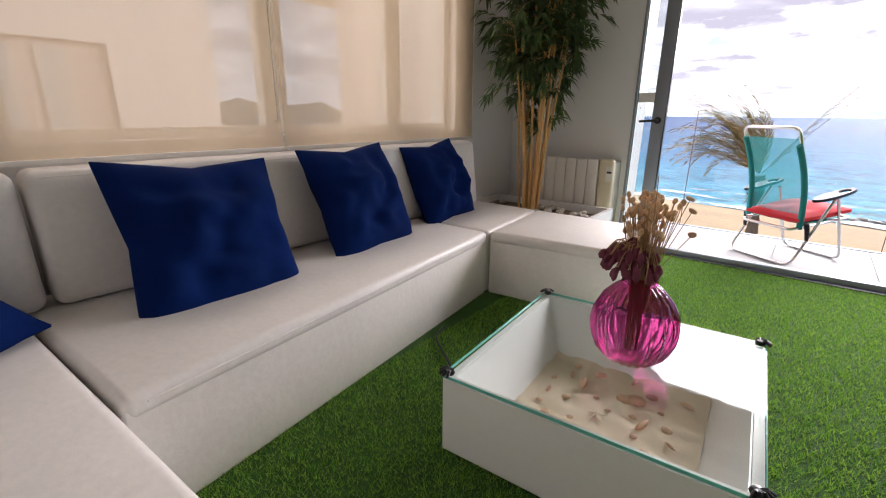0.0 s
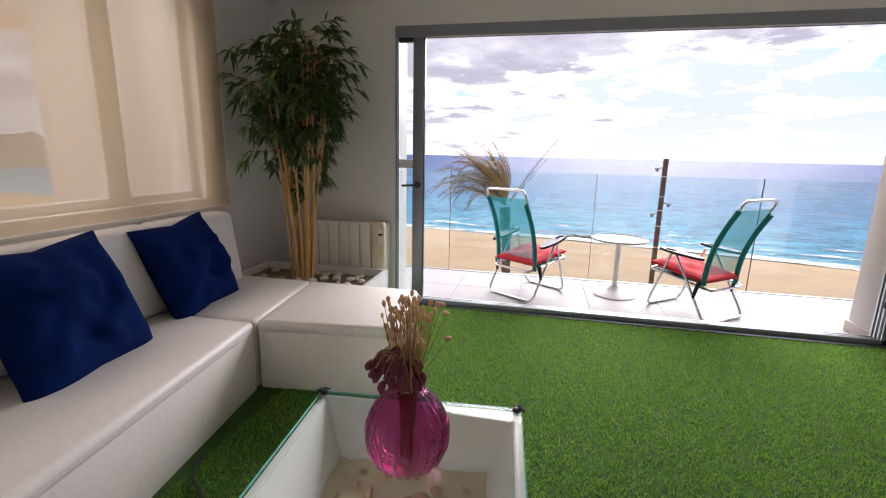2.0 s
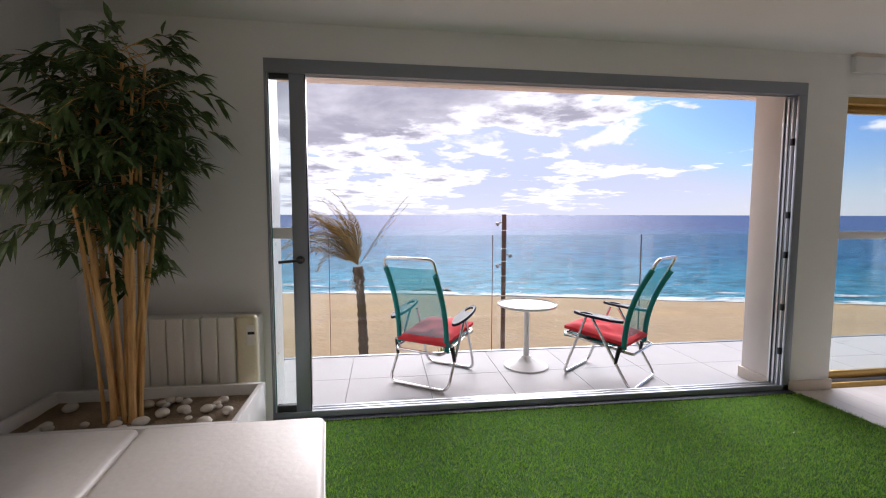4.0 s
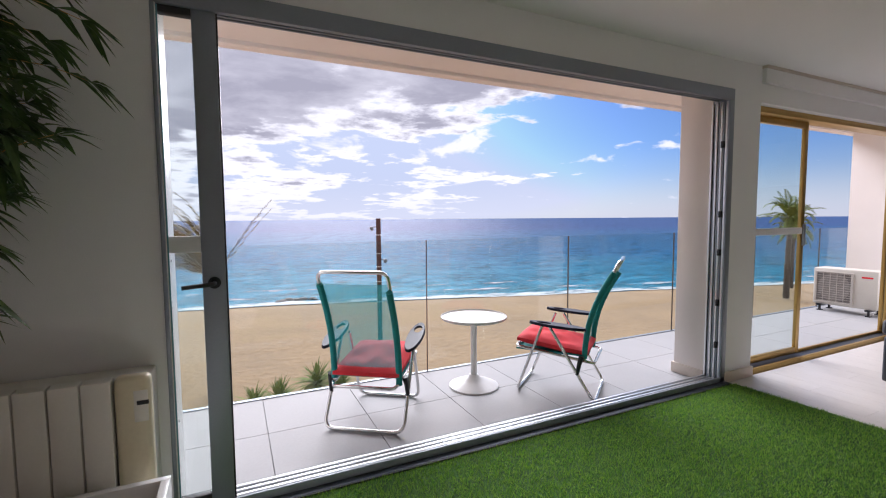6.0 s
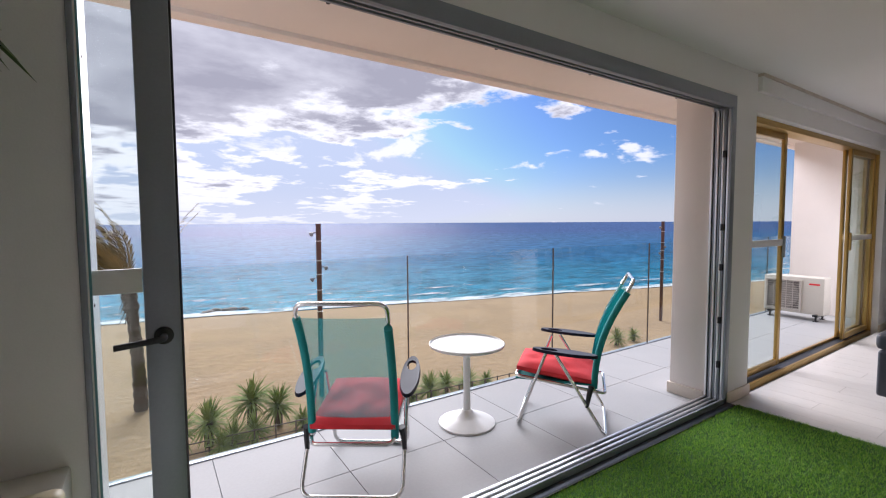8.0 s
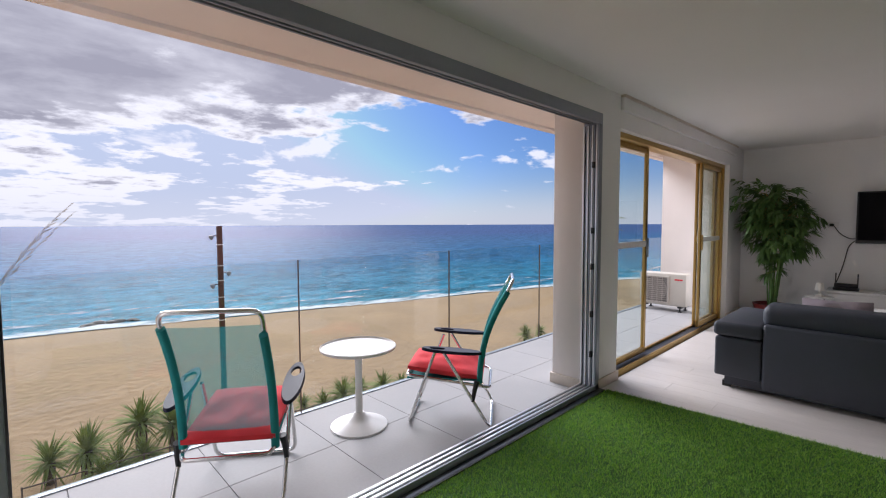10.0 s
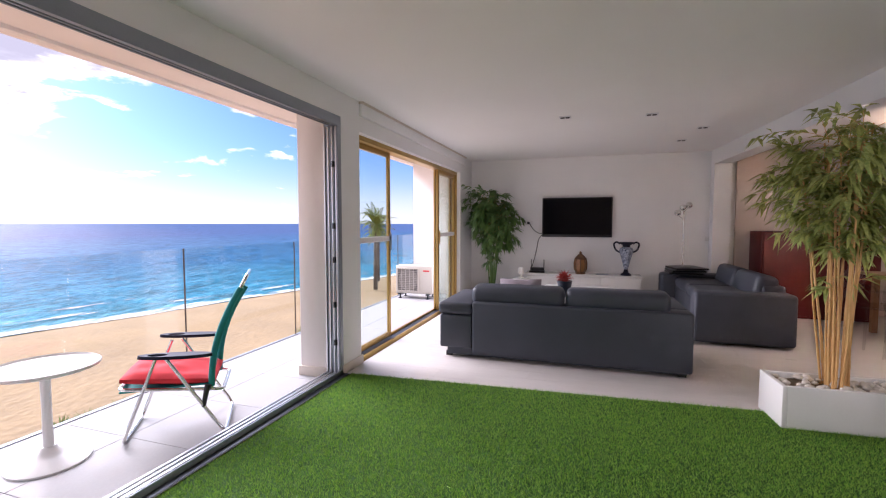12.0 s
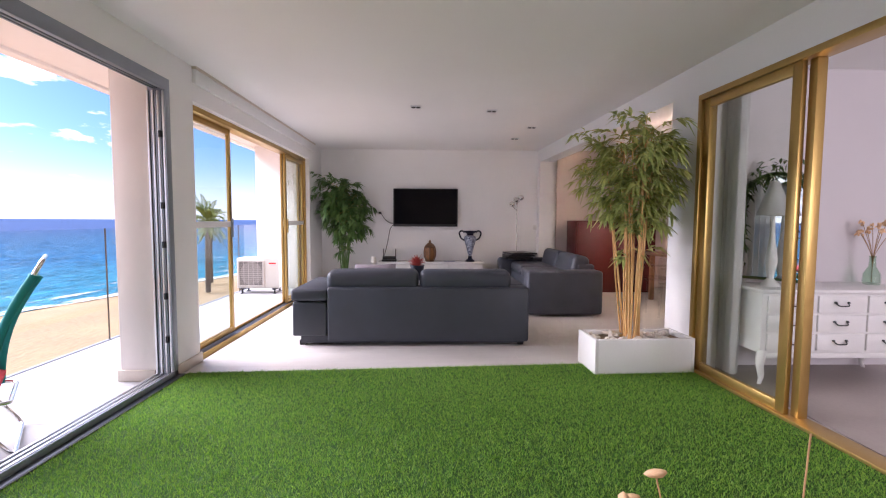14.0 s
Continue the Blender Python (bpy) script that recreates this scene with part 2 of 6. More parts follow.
RAIL = mat("bright_aluminium_rail", (0.75, 0.76, 0.78), 0.3, 0.9, var=0.06, scale=3, fine=100, bump=0.03)
DARK = mat("dark_rubber", (0.03, 0.03, 0.035), 0.6, var=0.2, bump=0.1)
GOLD = mat("gold_anodised_aluminium", (0.50, 0.33, 0.11), 0.36, 0.85, var=0.08, scale=3, fine=140, bump=0.04, stretch=(1, 1, 0.1))
GLASS = glass_mat("window_glass", (0.93, 0.965, 0.955))
RAILGLASS = glass_mat("balustrade_glass", (0.90, 0.95, 0.945))
TINTED = glass_mat("tinted_glass", (0.88, 0.91, 0.88))
LEATHERW = mat("white_leatherette", (0.79, 0.755, 0.71), 0.42, var=0.06, scale=3, fine=45, bump=0.22, dist=0.004)
NAVY = mat("navy_cotton", (0.003, 0.016, 0.095), 0.95, var=0.16, scale=6, fine=420, bump=0.35, dist=0.002, sheen=0.0, spec=0.08)
CHARCOAL = mat("charcoal_leather", (0.047, 0.053, 0.070), 0.5, var=0.14, scale=4, fine=240, bump=0.2, dist=0.002)
TURF = mat("turf_backing", (0.03, 0.09, 0.012), 0.95, var=0.3, scale=8, fine=160, bump=0.5, dist=0.01)
BLIND = cloth_mat("beige_screen_cloth", (0.74, 0.60, 0.43), 0.28, 0.38)
CURTAIN = cloth_mat("white_voile", (0.85, 0.85, 0.84), 0.12, 0.4)
SLING = cloth_mat("teal_mesh_sling", (0.010, 0.24, 0.26), 0.40, 0.36)
TEAL = mat("teal_webbing", (0.012, 0.25, 0.25), 0.75, var=0.12, scale=10, fine=400, bump=0.3, dist=0.002)
RED = mat("red_cotton", (0.70, 0.035, 0.045), 0.85, var=0.12, scale=8, fine=400, bump=0.25, dist=0.002)
CHROME = mat("polished_tube", (0.78, 0.77, 0.75), 0.22, 1.0, var=0.04, scale=5, fine=90, bump=0.02)
ARMREST = mat("navy_plastic", (0.012, 0.014, 0.035), 0.5, var=0.12, bump=0.03, spec=0.3)
ENAMEL = mat("white_enamel", (0.80, 0.79, 0.77), 0.35, var=0.03, scale=4, fine=90, bump=0.02)
RADIATOR = mat("cream_radiator_enamel", (0.80, 0.77, 0.70), 0.4, var=0.03, scale=3, fine=80, bump=0.02)
BLACK = mat("black_plastic", (0.012, 0.012, 0.014), 0.3, var=0.15, bump=0.02)
SCREEN = mat("dark_screen", (0.006, 0.006, 0.008), 0.10, var=0.1, bump=0.0, spec=0.08)
CANE = mat("bamboo_cane", (0.78, 0.50, 0.20), 0.5, col2=(0.55, 0.30, 0.10), scale=14, fine=60, bump=0.15, stretch=(1, 1, 0.25))
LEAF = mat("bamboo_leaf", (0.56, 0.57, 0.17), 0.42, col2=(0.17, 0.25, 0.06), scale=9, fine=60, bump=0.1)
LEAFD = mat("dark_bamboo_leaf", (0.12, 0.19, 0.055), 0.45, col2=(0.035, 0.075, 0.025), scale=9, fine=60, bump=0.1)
LEAFG = mat("green_palm_leaf", (0.15, 0.26, 0.06), 0.5, col2=(0.04, 0.11, 0.03), scale=9, fine=60, bump=0.1)
PALMLEAF = mat("palm_frond", (0.42, 0.30, 0.11), 0.7, col2=(0.14, 0.13, 0.05), scale=1.6, fine=20, bump=0.1, spec=0.15)
YUCCA = mat("yucca_leaf", (0.38, 0.42, 0.13), 0.85, spec=0.1, col2=(0.11, 0.17, 0.05), scale=3, fine=20, bump=0.1)
TRUNK = mat("palm_bark", (0.11, 0.078, 0.055), 0.95, var=0.4, scale=5, fine=18, bump=0.8, dist=0.04, stretch=(1, 1, 3))
PEBBLE = mat("pebble", (0.62, 0.57, 0.50), 0.6, var=0.15, scale=12, fine=60, bump=0.1, pieces=0.3)
SOIL = mat("soil", (0.24, 0.18, 0.12), 0.95, var=0.3, scale=15, fine=80, bump=0.6, dist=0.01)
BOXSAND = mat("box_sand", (0.80, 0.66, 0.50), 0.95, var=0.12, scale=9, fine=260, bump=0.5, dist=0.006)
SHELL = mat("shell", (0.62, 0.38, 0.24), 0.5, var=0.3, scale=25, fine=90, bump=0.2, pieces=0.3)
STARFISH = mat("starfish", (0.78, 0.66, 0.48), 0.8, var=0.12, scale=20, fine=180, bump=0.4)
TABLEGLASS = glass_mat("table_glass", (0.93, 0.97, 0.96))
GREENEDGE = mat("green_glass_edge", (0.16, 0.55, 0.46), 0.15, var=0.1, scale=6, bump=0.0)
MAGENTA = glass_mat("magenta_glass", (0.70, 0.24, 0.48), 0.02, solid=True)
# on the threshold this dark tone carries the shadow along the opening
SLATE = mat("dark_anodised_threshold", (0.045, 0.055, 0.075), 0.45, 0.3, var=0.12, scale=4, fine=90, bump=0.03)
TEALEDGE = mat("blue_green_gasket", (0.10, 0.26, 0.28), 0.4, var=0.1, bump=0.0)
PLUM = mat("dried_plum_petals", (0.17, 0.035, 0.065), 0.8, var=0.3, scale=20, fine=120, bump=0.3)
STRAW = mat("dried_straw_heads", (0.80, 0.53, 0.31), 0.85, var=0.2, scale=20, fine=160, bump=0.4)
STEM = mat("dry_stem", (0.42, 0.25, 0.12), 0.8, var=0.2, scale=20, bump=0.2)
SANDY = mat("beach_sand", (0.46, 0.295, 0.155), 0.95, var=0.17, scale=0.22, fine=2.2, bump=0.8, dist=0.12)
RUST = mat("brown_post_paint", (0.10, 0.045, 0.035), 0.6, var=0.25, scale=2, fine=20, bump=0.1)
IRON = mat("fence_iron", (0.12, 0.09, 0.07), 0.6, var=0.2, bump=0.1)
CABWHITE = mat("white_lacquer", (0.82, 0.81, 0.79), 0.25, var=0.02, scale=3, fine=60, bump=0.01)
SKIRT = mat("pale_stone_skirting", (0.66, 0.58, 0.50), 0.45, var=0.06, scale=6, fine=60, bump=0.05)


# ---- shape helpers ----
def link_mesh(name, bm, material, smooth=True):
    me = bpy.data.meshes.new(name)
    bmesh.ops.recalc_face_normals(bm, faces=bm.faces)
    bm.to_mesh(me)
    bm.free()
    me.materials.append(material)
    if smooth:
        me.shade_smooth()
        me.set_sharp_from_angle(angle=radians(38))
    return new(name, me)


def part(name, bm, material, parent, label=""):
    ob = link_mesh(name, bm, material)
    ob.parent = parent
    return tagged(ob, label)


def thing(name, label, category, x=0.0, y=0.0, z=0.0, turn=0.0, group="", kind=""):
    ob = new(name)
    ob.empty_display_size = 0.1
    ob.matrix_basis = pose(x, y, z, 0, 0, turn)
    return tagged(ob, label, category, group, kind)


def solid(name, bm, material, label, category, group="", kind=""):
    return tagged(link_mesh(name, bm, material), label, category, group, kind)


def box(bm, x0, x1, y0, y1, z0, z1, bevel=0.0, seg=2, m=None):
    vs = [bm.verts.new((x, y, z)) for z in (z0, z1) for y in (y0, y1) for x in (x0, x1)]
    fs = [bm.faces.new([vs[i] for i in f]) for f in
          ((0, 2, 3, 1), (4, 5, 7, 6), (0, 1, 5, 4), (2, 6, 7, 3), (0, 4, 6, 2), (1, 3, 7, 5))]
    geo = list({e for f in fs for e in f.edges})
    if bevel > 0:
        r = bmesh.ops.bevel(bm, geom=geo, offset=bevel, segments=seg, profile=0.5, affect="EDGES")
        vs = list({v for f in r["faces"] for v in f.verts} | {v for v in vs if v.is_valid})
    if m is not None:
        bmesh.ops.transform(bm, matrix=m, verts=vs)
    return vs


def boxes(*rows, bevel=0.0, seg=2):
    bm = bmesh.new()
    for r in rows:
        box(bm, *r, bevel=bevel, seg=seg)
    return bm


def tube(bm, pts, r, seg=8, closed=False, r1=None, cap=True):
    """A round bar along a line of points."""
    pts = [Vector(p) for p in pts]
    n = len(pts)
    rings, side = [], None
    for i, p in enumerate(pts):
        a = pts[(i - 1) % n] if closed or i else p
        b = pts[(i + 1) % n] if closed or i < n - 1 else p
        d = (b - a).normalized()
        if side is None:
            side = d.orthogonal().normalized()
        side = (side - d * side.dot(d)).normalized()
        up = d.cross(side)
        rad = r if r1 is None else r + (r1 - r) * i / max(1, n - 1)
        rings.append([bm.verts.new(p + rad * (math.cos(k * math.tau / seg) * side + math.sin(k * math.tau / seg) * up)) for k in range(seg)])
    for i in range(n if closed else n - 1):
        a, b = rings[i], rings[(i + 1) % n]
        for k in range(seg):
            bm.faces.new((a[k], a[(k + 1) % seg], b[(k + 1) % seg], b[k]))
    if cap and not closed:
        bm.faces.new(rings[0][::-1])
        bm.faces.new(rings[-1])
    return rings


def bend(pts, r, n=5):
    """Rounds the inner corners of a line of points."""
    pts = [Vector(p) for p in pts]
    out = [pts[0]]
    for a, b, c in zip(pts, pts[1:], pts[2:]):
        ra = min(r, (b - a).length * 0.45, (c - b).length * 0.45)
        p, q = b + (a - b).normalized() * ra, b + (c - b).normalized() * ra
        for i in range(n + 1):
            t = i / n
            out.append(p * (1 - t) ** 2 + b * 2 * t * (1 - t) + q * t * t)
    out.append(pts[-1])
    return out


def lathe(bm, prof, seg=32, centre=(0, 0, 0), flute=0.0, lobes=0):
    c = Vector(centre)
    rings = []
    for r, z in prof:
        ring = []
        for k in range(seg):
            a = k * math.tau / seg
            rr = r * (1 + flute * math.cos(lobes * a)) if lobes else r
            ring.append(bm.verts.new(c + Vector((rr * math.cos(a), rr * math.sin(a), z))))
        rings.append(ring)
    for a, b in zip(rings, rings[1:]):
        for k in range(seg):
            bm.faces.new((a[k], a[(k + 1) % seg], b[(k + 1) % seg], b[k]))
    if prof[0][0] > 1e-4:
        bm.faces.new(rings[0][::-1])
    if prof[-1][0] > 1e-4:
        bm.faces.new(rings[-1])
    return rings


def raw(name, verts, faces, material, smooth=False):
    me = bpy.data.meshes.new(name)
    me.from_pydata(verts, [], faces)
    me.materials.append(material)
    if smooth:
        me.shade_smooth()
    return new(name, me)


def puff(bm, sx, sy, sz, nx=8, ny=8, edge=0.12, lump=0.0, seed=0.0, corner=0.0):
    """A stuffed cushion lying flat, sx by sy, sz thick, with pinched corners."""
    def at(u, v, s):
        e = (1 - abs(u) ** 3.0) * (1 - abs(v) ** 3.0)
        h = sz * 0.5 * (edge + (1 - edge) * e ** 0.55)
        pull = 1 - corner * (1 - (abs(u) ** 4) * 0.0) * (1 - max(abs(u), abs(v)) ** 6 * abs(u * v))
        n = noise.noise(Vector((u * 1.7 + seed, v * 1.7 - seed, s * 3.1))) * lump
        n += noise.noise(Vector((u * 4.3 - seed, v * 3.1 + seed, s * 1.7))) * lump * 0.5 * (1 - 0.5 * abs(noise.noise(Vector((u * 7.0, v * 2.2 + seed, 0)))))
        sag = lump * 0.5 * (v + 1) * (1 - abs(u)) * abs(v)
        return Vector((u * sx * 0.5 * pull, v * sy * 0.5 * pull, s * (h + n * e) + sag * 0.3))
    for s in (1, -1):
        g = [[bm.verts.new(at(-1 + 2 * i / nx, -1 + 2 * j / ny, s)) for i in range(nx + 1)] for j in range(ny + 1)]
        for j in range(ny):
            for i in range(nx):
                f = (g[j][i], g[j][i + 1], g[j + 1][i + 1], g[j + 1][i])
                bm.faces.new(f if s > 0 else f[::-1])
        if s > 0:
            top = g
        else:
            rim = lambda q: [q[0][i] for i in range(nx)] + [q[j][nx] for j in range(ny)] + [q[ny][i] for i in range(nx, 0, -1)] + [q[j][0] for j in range(ny, 0, -1)]
            a, b = rim(top), rim(g)
            for k in range(len(a)):
                bm.faces.new((a[k], b[k], b[(k + 1) % len(a)], a[(k + 1) % len(a)]))


# ---- setting ----
CZ = 2.52            # ceiling
XB = -5.245           # wall with the blinds, inner face
XT = 4.32            # wall with the television
SLOPE = 0.05         # the inner wall leaves the sea wall's line by this much
INY = -4.165         # where the inner wall's line meets the pier's plane


def inner_y(x):
    return INY + SLOPE * x


def inner_box(bm, x0, x1, z0, z1, front=0.0, thick=0.24, bevel=0.0):
    """A block of the inner wall; front: how far it stands out into the room."""
    ang = math.atan(SLOPE)
    m = Matrix.Translation((0, INY, 0)) @ Matrix.Rotation(ang, 4, "Z")
    box(bm, x0, x1, -thick, front, z0, z1, bevel=bevel, m=m)


solid("wall_sea", boxes((XB - 0.3, -4.13, 0, 0.25, -0.2, CZ), (-4.13, -0.35, 0, 0.25, 2.30, CZ), (-0.35, 0.0, 0, 0.25, -0.2, CZ),
                        (0.0, 3.54, 0, 0.25, 2.235, CZ), (3.54, XT + 0.3, 0, 0.25, -0.2, CZ)), WHITE,
      "white plastered wall with two wide balcony openings", "wall", kind="structure")
bm = bmesh.new()
W0, W1, W2 = -0.90, -1.44, -1.575   # window edges along the wall with the blinds
for r in ((XB - 0.28, XB, W0, 0.0, -0.2, CZ), (XB - 0.28, XB, -3.6, W0, -0.2, 0.97), (XB - 0.28, XB, -3.6, W0, 2.45, CZ),
          (XB - 0.28, XB, -4.6, -3.6, -0.2, CZ)):
    box(bm, *r)
solid("wall_west", bm, WHITE, "white plastered wall behind roller blinds", "wall", kind="structure")
solid("wall_television", boxes((XT, XT + 0.25, -8.4, 0.0, -0.2, CZ)), WHITE, "plain white plastered wall behind the television", "wall", kind="structure")
bm = bmesh.new()
inner_box(bm, -5.8, -3.75, -0.2, CZ)
inner_box(bm, -3.75, -0.245, 2.26, CZ)
inner_box(bm, -0.245, 0.12, -0.2, CZ)
inner_box(bm, 0.12, 4.16, 2.30, CZ)
inner_box(bm, 4.16, 4.45, -0.2, CZ)
solid("wall_inner", bm, WHITE, "white plastered wall with a wide passage and sliding doors", "wall", kind="structure")
solid("ceiling", boxes((XB - 0.3, XT + 0.3, -8.6, 0.25, CZ, CZ + 0.25)), CEIL, "smooth white plastered ceiling", "ceiling", kind="structure")
solid("floor", boxes((XB - 0.3, XT + 0.3, -8.6, 0.0, -0.2, 0.0)), PORCELAIN, "pale polished porcelain floor", "floor", kind="structure")
# the bedroom's west wall has an added, unseen opening for the fill lamp
for i, r in enumerate(((-0.14, 0.08, -8.4, -4.43, 0, CZ), (XB - 0.3, -0.14, -7.2, -7.0, 0, CZ), (XB - 0.28, XB, -7.0, -6.7, 0, CZ), (XB - 0.28, XB, -5.1, -4.75, 0, CZ), (XB - 0.28, XB, -6.7, -5.1, 0, 0.9), (XB - 0.28, XB, -6.7, -5.1, 2.2, CZ))):
    solid("wall_bedroom_%d" % (i + 1), boxes(r), MAUVE, "pale mauve-grey plastered bedroom wall", "wall", kind="structure")
solid("floor_bedroom", boxes((XB, -0.14, -7.0, -4.43, 0.0, 0.004)), mat("bedroom_floor", (0.36, 0.31, 0.285), 0.4, var=0.08, scale=3, fine=40, bump=0.03), "dull grey-brown bedroom floor", "floor", kind="structure")
solid("wall_dining", boxes((0.08, XT + 0.3, -8.6, -8.4, 0, CZ)), BROWNWALL, "taupe plastered wall of the dining room", "wall", kind="structure")
solid("wall_dining_side", boxes((XT - 0.04, XT, -8.4, -4.30, 0, CZ)), BROWNWALL, "taupe plastered side wall of the dining room", "wall", kind="structure")
bm = bmesh.new()
box(bm, -0.36, 0.015, -0.016, 0.0, 0.0, 0.085, bevel=0.003)
box(bm, 3.54, XT, -0.016, 0.0, 0.0, 0.085, bevel=0.003)
box(bm, XT - 0.016, XT, -4.0, -0.016, 0.0, 0.085, bevel=0.003)
solid("baseboard", bm, SKIRT, "low pale stone skirting along the walls", "skirting", kind="structure")

# balcony
BZ = -0.035
solid("balcony_slab", boxes((-9.0, 9.0, 0.25, 1.46, -0.45, BZ - 0.012), (-4.13, 3.54, 0.0, 0.25, -0.45, BZ - 0.012)), GROUT, "concrete balcony slab under the tiles", "balcony", kind="structure")
solid("balcony_fascia", boxes((-9.0, 9.0, 1.36, 1.48, 2.57, 3.0), bevel=0.012), PEACH, "cream rendered edge of the balcony above", "fascia", kind="structure")
solid("balcony_soffit", boxes((-9.0, 9.0, 0.25, 1.36, 2.60, 2.95)), PEACH, "cream rendered underside of the balcony above", "soffit", kind="structure")
solid("facade_pier", boxes((-0.376, 0.03, 0.142, 0.425, BZ - 0.01, 2.60), bevel=0.008), PEACH, "cream rendered pier between the openings", "pier", kind="structure")
solid("pier_skirting", boxes((-0.391, 0.045, 0.15, 0.44, BZ, BZ + 0.09), bevel=0.003), SKIRT, "low stone skirting round the pier", "skirting", kind="structure")
solid("balcony_end_wall", boxes((4.55, 4.75, 0.25, 1.27, BZ - 0.01, 2.60)), PEACH, "pinkish cream rendered wall at the balcony's end", "wall", kind="structure")
bm = bmesh.new()
for x in (-3.1, -1.9, -0.9, 0.4):
    lathe(bm, [(0.012, -0.004), (0.012, 0.002)], 10, (x, 0.86, 2.598))
solid("soffit_fixings", bm, DARK, "small dark holes in the soffit", "fixing", kind="structure")
solid("soffit_lamp", boxes((-1.72, -1.5, 0.7, 0.78, 2.585, 2.603), bevel=0.003), PEACH, "flat rectangular outdoor lamp under the soffit", "lamp")
facade = solid("facade", boxes((XB - 2.6, XB - 0.3, 0.0, 0.25, -8, 8), (XT + 0.3, 9.0, 0.0, 0.25, -8, 8)), PEACH, "cream rendered facade beside the flat", "facade", kind="structure")

# frame of the wide opening
win1 = thing("window_1", "wide grey aluminium sliding window standing open to the balcony", "window", kind="structure")
X0, X1, ZT = -4.13, -0.35, 2.30
bm = bmesh.new()
for r in ((X0, X1, -0.012, 0.0, ZT - 0.085, ZT), (X1 - 0.062, X1, -0.012, 0.0, 0.0, ZT - 0.085), (X0, X0 + 0.016, -0.012, 0.0, 0.055, ZT - 0.085), (X0, X1, -0.012, 0.0, 0.0, 0.055)):
    box(bm, *r, bevel=0.003)
part("face_frame", bm, GREY, win1)
part("outer_jamb", boxes((X0, X0 + 0.02, 0.0, 0.25, 0, ZT)), ENAMEL, win1)
part("jamb_gasket", boxes((X0 + 0.02, X0 + 0.026, 0.0, 0.008, 0.03, ZT - 0.09)), TEALEDGE, win1)
for z in (0.42, 1.15, 1.88):
    bm = bmesh.new()
    lathe(bm, [(0.006, 0.0), (0.005, 0.002), (0.0, 0.002)], 10)
    bmesh.ops.transform(bm, matrix=pose(X0 + 0.02, 0.10, z, 0, 90), verts=bm.verts)
    part("jamb_screw", bm, DARK, win1)
for i, (a, b, m) in enumerate(((0.0, 0.016, GREY), (0.034, 0.046, GREY), (0.066, 0.078, GREY), (0.098, 0.112, GREY))):
    part("head_track", boxes((X0, X1, a, b, ZT - (0.085 if i == 0 else 0.072), ZT), bevel=0.002), m, win1)
    part("jamb_track", boxes((X1 - 0.045, X1, a, b, 0.0, ZT - 0.085), bevel=0.002), m, win1)
part("head_plate", boxes((X0, X1, 0.0, 0.112, ZT - 0.05, ZT)), SLATE, win1)
part("jamb_plate", boxes((X1 - 0.022, X1, 0.0, 0.14, 0.0, ZT - 0.05)), GREY, win1)
# threshold coloured dark for the shadow there, then a black strip as shadow band
part("threshold", boxes((X0, X1, -0.062, -0.012, 0.0, 0.018), bevel=0.003), SLATE, win1)
part("threshold_joint", boxes((X0, X1, -0.070, -0.062, 0.0, 0.016)), DARK, win1)
part("sill", boxes((X0, X1, 0.0, 0.144, -0.05, 0.010)), DARK, win1)
for a in (0.008, 0.046, 0.084, 0.122):
    part("floor_rail", boxes((X0, X1, a, a + 0.018, 0.0, 0.034), bevel=0.004), RAIL, win1)
    part("jamb_rail", boxes((X1 - 0.05, X1 - 0.022, a, a + 0.014, 0.034, ZT - 0.09), bevel=0.002), RAIL, win1)
for z in (0.28, 0.62, 1.02, 1.32, 1.86):
    part("keeper", boxes((X1 - 0.062, X1 - 0.035, 0.028, 0.05, z, z + 0.05), bevel=0.003), BLACK, win1)
leaf = thing("sliding_door", "grey framed sliding glass door pushed open into the jamb", "door")
part("stile", boxes((-3.985, -3.892, 0.006, 0.05, 0.036, 2.235), bevel=0.004), GREY, leaf)
part("edge_trim", boxes((-3.892, -3.885, 0.011, 0.045, 0.036, 2.235)), BLACK, leaf)
part("bottom_rail", boxes((-4.108, -3.985, 0.008, 0.048, 0.036, 0.095), bevel=0.004), DARK, leaf)
part("top_rail", boxes((-4.108, -3.985, 0.008, 0.048, 2.185, 2.235), bevel=0.004), DARK, leaf)
p = part("pane", boxes((-4.105, -3.985, 0.026, 0.032, 0.095, 2.185)), GLASS, leaf)
p.visible_shadow = False
part("frosted_strip", boxes((-4.108, -3.986, 0.014, 0.024, 1.19, 1.262), bevel=0.003), ENAMEL, leaf)
bm = bmesh.new()
lathe(bm, [(0.026, 0), (0.026, 0.012), (0.018, 0.016)], 16)
bmesh.ops.transform(bm, matrix=pose(-3.938, 0.006, 1.055, 90), verts=bm.verts)
tube(bm, bend([(-3.938, 0.004, 1.055), (-3.938, -0.05, 1.055), (-4.06, -0.054, 1.046)], 0.02), 0.0095, 10)
part("handle", bm, DARK, leaf, "dark grey lever handle")

# gold framed balcony door
gold = thing("window_2", "gold anodised sliding balcony doors, one leaf slid open", "window", kind="structure")
GX0, GX1, GZ = 0.0, 3.54, 2.235
bm = boxes((GX0, GX1, 0.06, 0.20, GZ - 0.05, GZ), (GX0, GX0 + 0.04, 0.06, 0.20, 0, GZ - 0.05), (GX1 - 0.04, GX1, 0.06, 0.20, 0, GZ - 0.05), (GX0, GX1, 0.06, 0.085, -0.04, 0.014), (GX0, GX1, 0.175, 0.20, -0.04, 0.03), bevel=0.003)
part("floor_track", boxes((GX0, GX1, 0.085, 0.175, -0.04, 0.006)), SLATE, gold)
part("outer_frame", bm, GOLD, gold)


